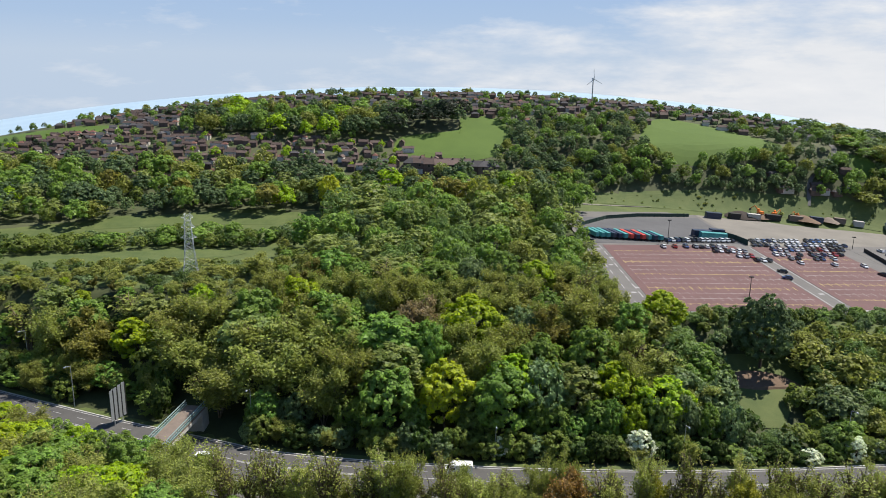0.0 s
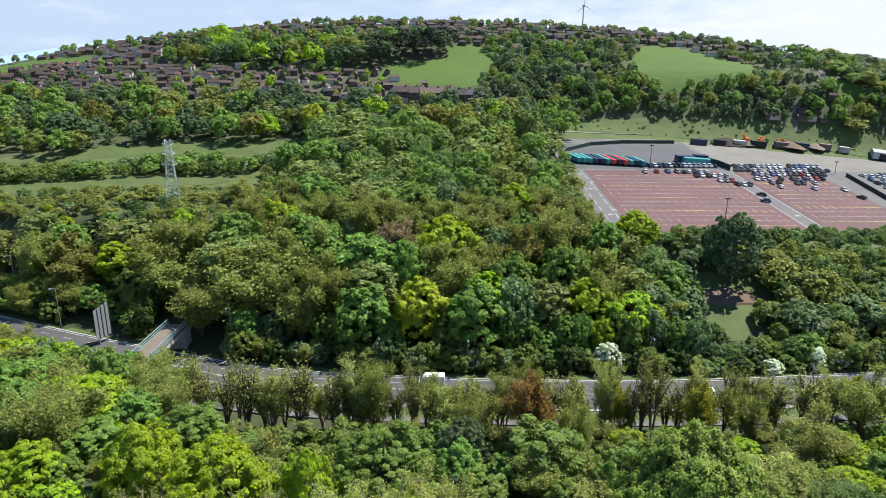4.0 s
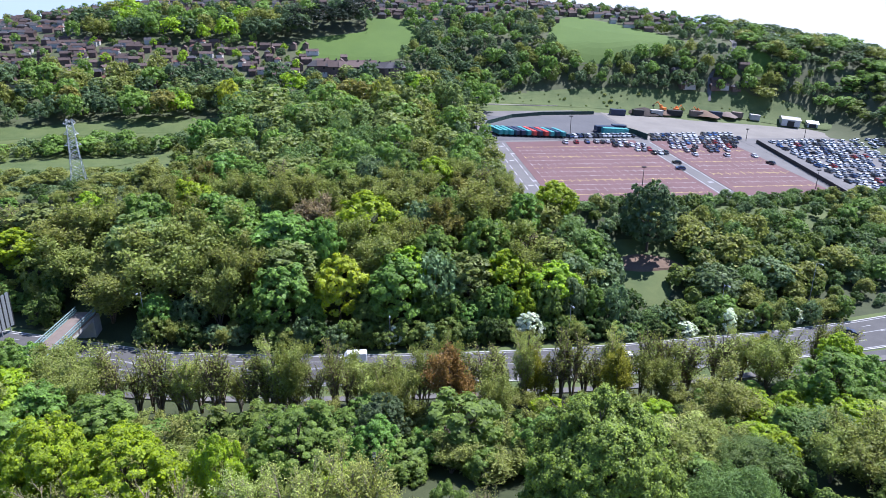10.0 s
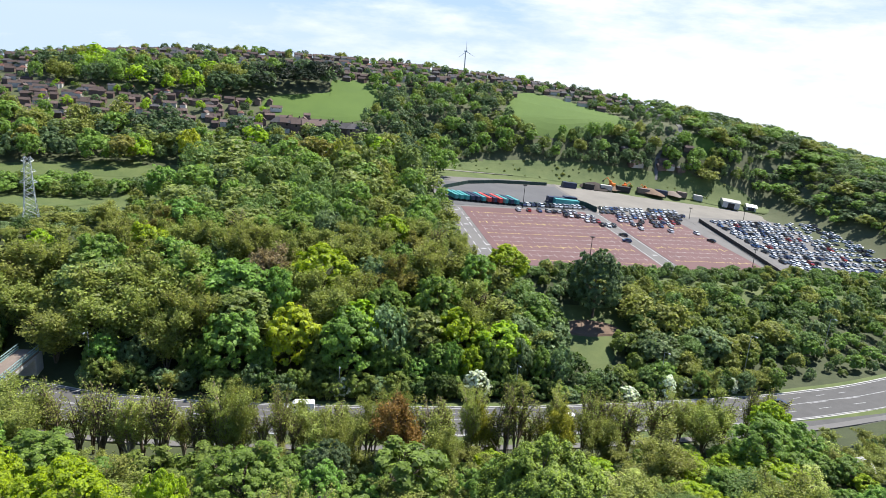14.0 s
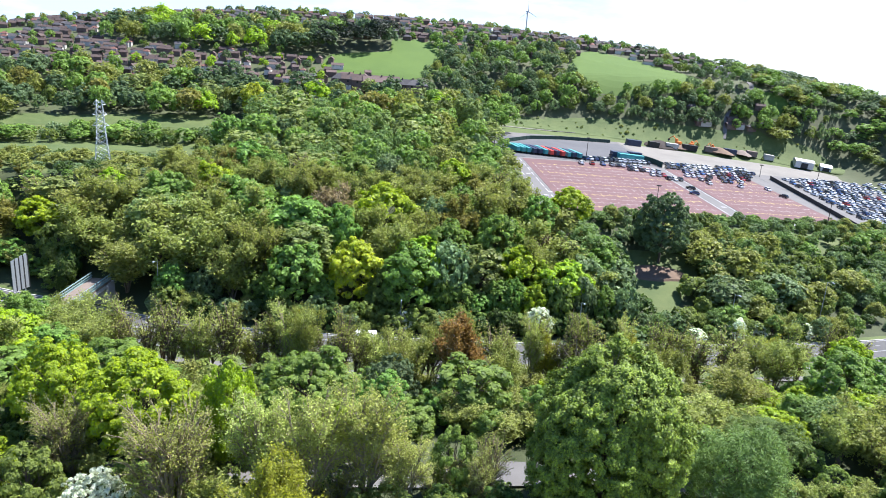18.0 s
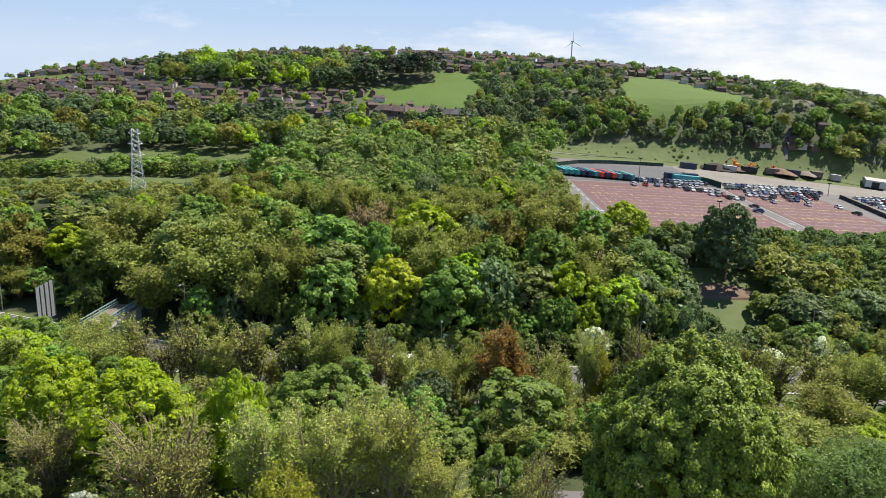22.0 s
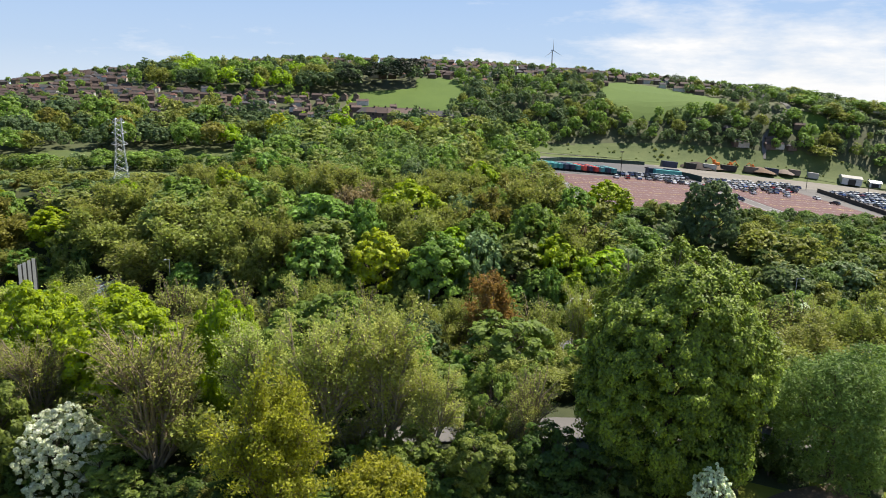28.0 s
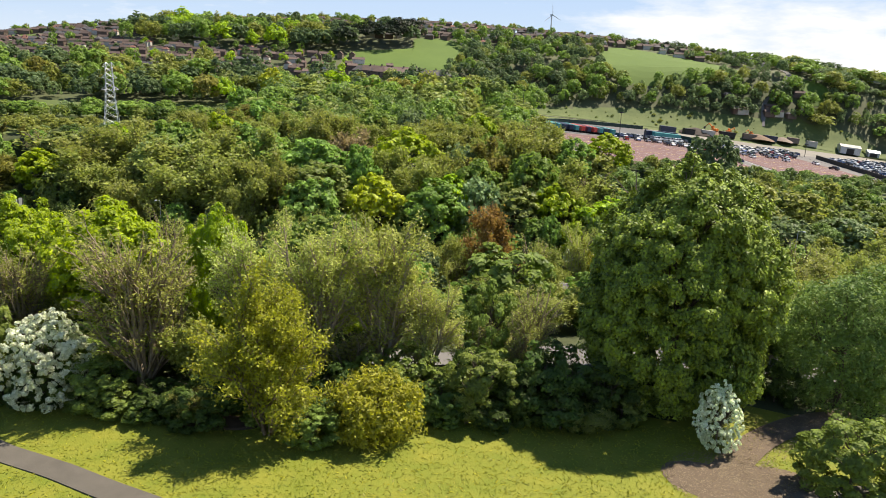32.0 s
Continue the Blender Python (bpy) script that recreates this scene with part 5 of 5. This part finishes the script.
def car_meshes():
    body = Solid()
    prof = [(-2.1, .35), (-2.15, .75), (-2.0, .95), (-1.1, 1.0), (1.0, .95), (1.95, .8), (2.1, .6), (2.1, .35)]
    n = len(prof)
    v = [(-.86, y, z) for y, z in prof] + [(.86, y, z) for y, z in prof]
    body.add(v, [tuple(range(n)), tuple(range(2 * n - 1, n - 1, -1))] + [(i, n + i, n + (i + 1) % n, (i + 1) % n) for i in range(n)])
    body.add([(-.62, -1.3, 1.45), (.62, -1.3, 1.45), (.62, .25, 1.45), (-.62, .25, 1.45), (-.7, -1.5, 1.38), (.7, -1.5, 1.38), (.7, .45, 1.38), (-.7, .45, 1.38)],
             [(0, 1, 2, 3), (0, 4, 5, 1), (1, 5, 6, 2), (2, 6, 7, 3), (3, 7, 4, 0)])
    glass = Solid().add([(-.8, -1.9, .96), (.8, -1.9, .96), (.8, 1.05, .94), (-.8, 1.05, .94), (-.68, -1.48, 1.39), (.68, -1.48, 1.39), (.68, .42, 1.39), (-.68, .42, 1.39)],
                        [(0, 1, 5, 4), (1, 2, 6, 5), (2, 3, 7, 6), (3, 0, 4, 7)])
    wheel = Solid().tube((-.1, 0, 0), (.1, 0, 0), .32, .32, 10)
    return body.mesh("body", PAINT), glass.mesh("glazing", GLASS), wheel.mesh("wheel", RUBBER)


CAR = car_meshes()
CAR_RNG = random.Random(5)


PALE_BODY = CAR[0].copy()
PALE_BODY.materials.clear()
PALE_BODY.materials.append(PALE_PAINT)


def car(x, y, z, turn, label="parked car in the car park", group="parked cars", size=1.0):
    c = thing("car", label, "car", yard_pose(x, y, z - Z, turn) @ Matrix.Diagonal((.82 * size, .82 * size, .82 * size * CAR_RNG.uniform(.95, 1.15), 1)), group)
    # pale bodies in the compound carry the sun's glare in their colour
    part("body", PALE_BODY if group == "stored cars" and CAR_RNG.random() < .45 else CAR[0], c)
    part("glazing", CAR[1], c)
    for sx in (-.8, .8):
        for sy in (-1.35, 1.35):
            part("wheel", CAR[2], c, m=pose(sx, sy, .32))


def road_car(x, y, turn, label, lift=.31, body=None):
    c = thing("car", label, "car", pose(x, y, ground(x, y) + lift, 0, 0, turn), "cars on the road")
    part("body", body or CAR[0], c)
    part("glazing", CAR[1], c)
    for sx in (-.8, .8):
        for sy in (-1.35, 1.35):
            part("wheel", CAR[2], c, m=pose(sx, sy, .32))


DARK_BODY = CAR[0].copy()
DARK_BODY.materials.clear()
DARK_BODY.materials.append(BLUE_PAINT)
road_car(-50.0, 141.6, 71, "white car on the main road by the bridge", body=PALE_BODY)
road_car(61.7, 134.6, 272, "white car on the main road", body=PALE_BODY)
road_car(117.0, 141.2, 258, "dark car on the main road", body=DARK_BODY)
road_car(19.8, 73.6, 86, "dark car on the service lane", .1, DARK_BODY)


def van(x, y, turn):
    v = thing("van", "white panel van on the main road", "van", pose(x, y, ground(x, y) + .31, 0, 0, turn), "cars on the road")
    side = [(-2.9, .45), (-2.9, 2.45), (-2.75, 2.6), (1.2, 2.6), (1.75, 2.0), (2.35, 1.25), (2.85, 1.05), (2.95, .45)]
    n = len(side)
    p = [(-1.0, a, z) for a, z in side] + [(1.0, a, z) for a, z in side]
    part("body", Solid().add(p, [tuple(range(n)), tuple(range(2 * n - 1, n - 1, -1))] + [(i, n + i, n + (i + 1) % n, (i + 1) % n) for i in range(n)]).mesh("body", WHITE_PAINT), v)
    part("windscreen", Solid().add([(-.88, 1.80, 2.02), (.88, 1.80, 2.02), (.88, 2.36, 1.30), (-.88, 2.36, 1.30)], [(0, 3, 2, 1)]).mesh("windscreen", GLASS), v)
    for sx in (-1.004, 1.004):
        part("side_window", Solid().box(sx - .004, .7, 1.45, sx + .004, 1.6, 1.95).mesh("side_window", GLASS), v)
    for sx in (-.92, .92):
        for sy in (-1.9, 1.9):
            part("wheel", CAR[2], v, m=pose(sx, sy, .34))


van(3.9, 136.9, 88)
for y, x0, x1, fill in ((262, 92, 106, .9), (255.5, 97, 108, .95), (248.5, 103, 109, .8), (243, 107, 111.5, .8), (262, 78, 92, .35),
                        (272.5, 117, 150, .97), (265.5, 115, 150, .95), (258.5, 117, 146, .95), (251.5, 117, 142, .75), (245.5, 120, 143, .35), (236, 136, 143, .5)):
    x = x0
    while x < x1:
        if CAR_RNG.random() < fill:
            car(x, y + CAR_RNG.uniform(-.4, .4), Z, CAR_RNG.choice((0, 180)) + CAR_RNG.uniform(-4, 4))
        x += 2.1
for k in range(11):
    y = 196 + k * 6.2
    x = 152 + k * 0.6
    while x < 196 + k * .6:
        if CAR_RNG.random() < .86:
            car(x, y + CAR_RNG.uniform(-.8, .8), Z, CAR_RNG.choice((0, 180)) + CAR_RNG.uniform(-7, 7) + 14, "car stored in a crowded fenced compound", "stored cars")
        x += 2.3
for x, y, a in ((107.5, 221, 80), (120.5, 240, 0), (131, 238, 0), (140.5, 226, 30), (109.5, 229, 70)):
    car(x, y, Z, a)


def trailer(x, y, turn, mat, label, length=11.5):
    t = thing("trailer", label, "trailer", yard_pose(x, y, 0, turn) @ Matrix.Diagonal((.8, .8, .8, 1)), "parked trailers")
    body = part("box", Solid().box(-.95, -length / 2, .95, .95, length / 2, 2.9).mesh("box", mat), t)
    part("roof", Solid().box(-.93, -length / 2 + .02, 2.905, .93, length / 2 - .02, 2.97).mesh("roof", mat), body)
    part("chassis", Solid().box(-.5, -length / 2 + .4, .75, .5, length / 2 - .4, .94).mesh("chassis", DARK_STEEL), t)
    for sx in (-.95, .95):
        for sy in (-4.2, -2.9):
            part("wheel", Solid().tube((sx - .15, sy, .5), (sx + .15, sy, .5), .5, .5, 10).mesh("wheel", RUBBER), t)


for i, mat in enumerate((TEAL, TEAL, TEAL, BLUE_PAINT, BLUE_PAINT, TEAL, RED_PAINT, BLUE_PAINT, RED_PAINT, TEAL, BLUE_PAINT, TEAL)):
    trailer(57.0 + i * 2.15, 280.5 - i * .5, 24, mat, {0: "teal box trailer", 1: "navy box trailer", 2: "red box trailer"}[0 if mat is TEAL else 1 if mat is BLUE_PAINT else 2] + " parked in a row", 9.6)
for i in range(14):
    car(84 + i * 1.9, 272.4, Z, 22 + CAR_RNG.uniform(-5, 5), "dark vehicle parked in the upper yard", "yard vehicles", 1.15)


def container(x, y, turn, mat, label, l=6.0, w=2.4, h=2.6):
    c = thing("container", label, "container", yard_pose(x, y, 0, turn), "yard containers")
    part("shell", Solid().box(-l / 2, -w / 2, .05, l / 2, w / 2, h).mesh("shell", mat), c)
    for i in range(int(l / .5)):
        part("rib", Solid().box(-l / 2 + .1 + i * .5, -w / 2 - .05, .1, -l / 2 + .25 + i * .5, -w / 2 + .01, h - .1).mesh("rib", mat), c)


for x, y, a, mat, text, l in ((103.5, 276.5, 8, TEAL, "long teal cabin beside the gate", 11), (100.5, 281, 12, BLUE_PAINT, "dark blue stacked steel frames", 8), (107, 283, 12, BLUE_PAINT, "dark blue storage container", 6), (118, 318, 4, BLUE_PAINT, "dark green storage container", 7),
                              (127, 317, 4, DARK_STEEL, "dark open steel skip", 5), (135, 316, 2, CONCRETE, "low grey concrete block store", 6), (143, 315, 2, DARK_STEEL, "dark steel storage container", 7), (152, 313, -3, DECK, "brown rusty open skip", 6), (160, 311, -4, BLUE_PAINT, "navy blue storage container", 6), (169, 309, -6, DECK, "brown rusty steel skip", 5),
                              (174, 303, -8, CONCRETE, "pale flat-roofed site cabin", 4.5)):
    container(x, y, a, mat, text, l)


def digger(x, y, turn, s=1.0):
    d = thing("excavator", "orange tracked excavator on a spoil heap", "excavator", yard_pose(x, y, .9, turn) @ Matrix.Diagonal((s, s, s, 1)))
    for sx in (-1.2, 1.2):
        part("track", Solid().box(sx - .3, -2, 0, sx + .3, 2, .8, taper=.1).mesh("track", DARK_STEEL), d)
    part("body", Solid().box(-1.4, -2, .85, 1.4, 1.2, 2.1, taper=.08).mesh("body", ORANGE), d)
    cab = part("cab", Solid().box(-1.4, .1, 2.1, -.2, 1.6, 3.4, taper=.1).mesh("cab", ORANGE), d)
    part("window", Solid().box(-1.25, 1.5, 2.4, -.35, 1.62, 3.2).mesh("window", GLASS), cab)
    part("boom", Solid().tube((.4, 1, 2), (.4, 4, 4.4), .3, .25, 6).tube((.4, 4, 4.4), (.4, 6.2, 2.4), .22, .16, 6).mesh("boom", ORANGE), d)
    part("bucket", Solid().box(-.2, 5.8, 1.4, 1.0, 6.8, 2.3, taper=.3).mesh("bucket", DARK_STEEL), d)


def heap(x, y, r, h, seed, mat, label):
    pts = ragged(0, 0, 1, 1, 18, seed, .25)
    v, f = [(0, 0, h)], []
    rings = ((.35, .78), (.7, .4), (1.0, -.1))
    for k, z in rings:
        v += [(a * r * k, b * r * k, h * z + .25 * noise.noise((a * 3 + seed, b * 3, z * 4))) for a, b in pts]
    for i in range(18):
        j = (i + 1) % 18
        f.append((0, 1 + i, 1 + j))
        for q in range(2):
            a = 1 + q * 18
            f.append((a + i, a + 18 + i, a + 18 + j, a + j))
    thing("earth_mound", label, "mound", yard_pose(x, y, 0, 0), mesh=mesh_of("earth_mound", v, f, mat, True))


heap(132, 323, 7, 2.6, 3, BURNT, "dark heap of spoil in the works yard")
heap(141, 322, 5.5, 1.6, 4, SOIL, "brown heap of soil in the works yard")
heap(158, 318, 6.5, 1.9, 5, SOIL, "brown heap of soil in the works yard")
heap(168, 315, 5, 1.6, 6, DECK, "rusty heap of scrap in the works yard")
digger(140.5, 323, 40, .8)
digger(146.5, 321.5, -60, .65)
digger(155, 318.5, 120, .6)


def shed(x, y, turn, l, w, h, wall, roof, label):
    b = thing("shed", label, "building", yard_pose(x, y, -.1, turn))
    part("wall", Solid().box(-l / 2, -w / 2, 0, l / 2, w / 2, h).mesh("wall", wall), b)
    part("roof", Solid().add([(-l / 2 - .3, -w / 2 - .3, h), (l / 2 + .3, -w / 2 - .3, h), (l / 2 + .3, 0, h + 1), (-l / 2 - .3, 0, h + 1), (l / 2 + .3, w / 2 + .3, h), (-l / 2 - .3, w / 2 + .3, h)],
                             [(0, 1, 2, 3), (3, 2, 4, 5), (0, 3, 5), (1, 4, 2), (0, 5, 4, 1)]).mesh("roof", roof), b)
    part("door", Solid().box(-1.6, -w / 2 - .06, 0, 1.6, -w / 2 + .02, h * .8).mesh("door", DARK_STEEL), b)


shed(183, 291, -14, 8.5, 6, 3.2, STEEL, CONCRETE, "grey shed with a pale roof in the yard")
shed(190, 286, -14, 5, 3.4, 2.2, STEEL, STEEL, "low grey cabin in the yard")


def fence(points, h, mat, label, gap=2.4):
    fe = thing("fence", label, "fence", group="fences")
    for a, b in zip(points, points[1:]):
        n = max(1, int(math.dist(a, b) / gap))
        for i in range(n):
            p = Vector(on_yard(*Vector(a).lerp(Vector(b), i / n)))
            q = Vector(on_yard(*Vector(a).lerp(Vector(b), (i + 1) / n)))
            za, zb = p.z, q.z
            p, q = p.to_2d(), q.to_2d()
            part("post", Solid().box(p.x - .06, p.y - .06, za - .3, p.x + .06, p.y + .06, za + h).mesh("post", mat), fe)
            across = Vector((q.y - p.y, p.x - q.x)).normalized() * .015
            corners = [(p.x + k * across.x, p.y + k * across.y, za + .1) for k in (1, -1)] + [(q.x + k * across.x, q.y + k * across.y, zb + .1) for k in (-1, 1)]
            panel = Solid().add(corners + [(x, y, z + h - .2) for x, y, z in corners], [(0, 3, 2, 1), (4, 5, 6, 7), (0, 1, 5, 4), (1, 2, 6, 5), (2, 3, 7, 6), (3, 0, 4, 7)])
            part("panel", panel.mesh("panel", mat), fe)
            part("rail", Solid().tube((p.x, p.y, za + h - .1), (q.x, q.y, zb + h - .1), .05, .05, 4).mesh("rail", mat), fe)


fence([(55.5, 267), (52, 272), (51.5, 282), (57, 300), (70, 314), (85, 319.5), (108, 320)], 1.7, FENCE_GREEN, "dark green palisade fence round the upper yard")
fence([(143.5, 189), (148, 225), (152, 258)], 1.7, DARK_STEEL, "dark steel fence between car park and compound")
fence([(113, 266.2), (111.5, 274), (109, 280)], 2.4, FENCE_GREEN, "dark green palisade fence by the gate")


def flood_mast(x, y, h):
    m = thing("lamp_mast", "dark slender lighting mast in the car park", "lamp mast", pose(*on_yard(x, y, .02)))
    part("column", Solid().tube((0, 0, 0), (0, 0, h), .14, .08, 8).mesh("column", DARK_STEEL), m)
    part("lamp_head", Solid().box(-.7, -.2, h - .1, .7, .2, h + .25).mesh("lamp_head", DARK_STEEL), m)


for x, y, h in ((83.5, 268, 9), (88.5, 203, 6), (138.5, 196, 6.5), (150, 262, 5), (91, 262, 4.5), (51, 290, 12), (175, 265, 6)):
    flood_mast(x, y, h)


# ---- houses ----
def house_meshes(l, w, h, roof_mat, wall_mat, hip):
    wall = Solid().box(-l / 2, -w / 2, -2.0, l / 2, w / 2, h)
    rise = w * .36
    if not hip:
        wall.add([(-l / 2, -w / 2, h), (-l / 2, w / 2, h), (-l / 2, 0, h + rise), (l / 2, -w / 2, h), (l / 2, w / 2, h), (l / 2, 0, h + rise)], [(0, 2, 1), (3, 4, 5)])
    e, t = .35, .16
    inset = w * .45 if hip else -e
    z0 = h - e * rise / (w / 2)
    top = h + rise + .05
    r = Solid().add([(-l / 2 - e, -w / 2 - e, z0), (l / 2 + e, -w / 2 - e, z0), (l / 2 - inset, 0, top), (-l / 2 + inset, 0, top), (l / 2 + e, w / 2 + e, z0), (-l / 2 - e, w / 2 + e, z0),
                     (-l / 2 - e, -w / 2 - e, z0 - t), (l / 2 + e, -w / 2 - e, z0 - t), (l / 2 + e, w / 2 + e, z0 - t), (-l / 2 - e, w / 2 + e, z0 - t)],
                    [(0, 1, 2, 3), (3, 2, 4, 5), (0, 3, 5), (1, 4, 2), (0, 6, 7, 1), (4, 8, 9, 5), (1, 7, 8, 4), (5, 9, 6, 0), (6, 9, 8, 7)])
    chim = Solid().box(l * .28, -.35, h + rise * .5, l * .28 + .7, .35, top + .9)
    win = Solid()
    win.box(-.55, -.03, -.6, .55, .03, .6)
    return wall.mesh("wall", wall_mat), r.mesh("roof", roof_mat), chim.mesh("chimney", BRICK), win.mesh("window", GLASS), (l, w, h)


HOUSES = [house_meshes(l, w, h, rm, wm, hip) for l, w, h, rm, wm, hip in (
    (8.5, 7, 4.8, ROOF, BRICK, False), (13, 7, 4.8, ROOF, BRICK, False), (9, 7.5, 5, SLATE, RENDER_WALL, False), (8, 7, 4.8, RED_ROOF, RENDER_WALL, True), (12, 7, 4.6, SLATE, BRICK, True), (16, 6.8, 4.8, ROOF, RENDER_WALL, False))]
HOUSE_RNG = random.Random(11)
HOUSE_TEXT = ("brick house with a brown tiled gable roof", "long brick terrace under a brown tiled roof", "pale rendered house with a grey slate roof", "rendered house with a red hipped roof", "brick house with a grey hipped roof", "long rendered terrace with a brown roof")


FAR_HOUSES = {}


def far_house(x, y, turn, k, s):
    """A house of the distant town, joined with its like."""
    m = np.array(pose(x, y, ground(x, y) + .2, 0, 0, turn) @ Matrix.Diagonal((s, s, s, 1)))
    for me in HOUSES[k][:3]:
        co = np.array([v.co for v in me.vertices])
        v, f = FAR_HOUSES.setdefault(me.materials[0].name, ([], []))
        n = len(v)
        v.extend(map(tuple, co @ m[:3, :3].T + m[:3, 3]))
        f.extend(tuple(i + n for i in p.vertices) for p in me.polygons)


def house(x, y, turn, k, s=1.0):
    if math.hypot(x - 8, y + 5) > 374:
        return far_house(x, y, turn, k, s)
    wall, roof, chim, win, (l, w, h) = HOUSES[k]
    b = thing("house", HOUSE_TEXT[k], "house", pose(x, y, ground(x, y) + .2, 0, 0, turn) @ Matrix.Diagonal((s, s, s, 1)), "houses on the hill")
    part("wall", wall, b)
    part("roof", roof, b)
    part("chimney", chim, b)
    for fx in (-.28, .28):
        part("window", win, b, m=pose(fx * l, -w / 2 - .01, h * .72))


HOUSE_SPOTS = []
yy = 319.0
while yy < 371:
    x = -215 + HOUSE_RNG.uniform(0, 8)
    while x < -6:
        px, py = x, yy + (x + 90) * -.06 + HOUSE_RNG.uniform(-1.5, 1.5)
        k = HOUSE_RNG.choices(range(6), (3.4, 3.4, .6, 1.4, 1.0, 2.2))[0]
        ln = HOUSES[k][4][0]
        if free(px, py) and clear(px, py, 1.4) and py + max(0, -px) * .14 > 331:
            HOUSE_SPOTS.append((px + ln / 2, py, HOUSE_RNG.gauss(0, 7) + HOUSE_RNG.choice((0, 0, 0, 0, 90)), k, .36))
        x += ln * .37 + HOUSE_RNG.choice((.2, .2, .9, 2.6))
    yy += 4.6
for i in range(8):
    HOUSE_SPOTS.append((-14 + i * 4.9, 343 + HOUSE_RNG.uniform(-1.2, 1.2), HOUSE_RNG.gauss(0, 6), HOUSE_RNG.choice((1, 5, 4)), .8))
yy = 384.0
while yy < 456:
    x = -300 + HOUSE_RNG.uniform(0, 9)
    while x < 320:
        px, py = x, yy + HOUSE_RNG.uniform(-3, 3)
        d = math.hypot(px - 8, py + 5)
        town = d > 404 or (px < -105 and d > 395) or (px > 165 and 372 < py)
        if town and d < 462 and free(px, py) and clear(px, py, 1.2) and HOUSE_RNG.random() < .86:
            HOUSE_SPOTS.append((px, py, HOUSE_RNG.gauss(0, 14), HOUSE_RNG.choices(range(6), (3, 2.4, 2.0, 1.2, 2, 1.8))[0], .36))
        x += HOUSE_RNG.uniform(3.6, 6.5)
    yy += 4.8
for i in range(12):
    HOUSE_SPOTS.append((165 + HOUSE_RNG.uniform(-16, 30), 352 + HOUSE_RNG.uniform(-3, 8), HOUSE_RNG.gauss(0, 12), HOUSE_RNG.randrange(6), .38))
for spot in HOUSE_SPOTS:
    house(*spot)
for name, (v, f) in FAR_HOUSES.items():
    thing("distant_houses", "rows of small far houses, their " + name.replace("_", " "), "houses", kind="stuff", mesh=mesh_of("distant_houses", v, f, bpy.data.materials[name]))


def wind_turbine(x, y, z, h, s):
    t = thing("wind_turbine", "white wind turbine beyond the ridge", "wind turbine", pose(x, y, z, 0, 0, 20))
    part("tower", Solid().tube((0, 0, -30), (0, 0, h), .8 * s, .45 * s, 10).mesh("tower", STEEL), t)
    part("nacelle", Solid().box(-.6 * s, -1.4 * s, h - .4 * s, .6 * s, 1.6 * s, h + .7 * s, taper=.15).mesh("nacelle", STEEL), t)
    for a in (95, 215, 335):
        part("blade", Solid().tube((0, -1.6 * s, h), (math.cos(radians(a)) * 9 * s, -1.6 * s, h + math.sin(radians(a)) * 9 * s), .32 * s, .08 * s, 5).mesh("blade", STEEL), t)


wind_turbine(92, 474, 45, 18.5, 0.75)
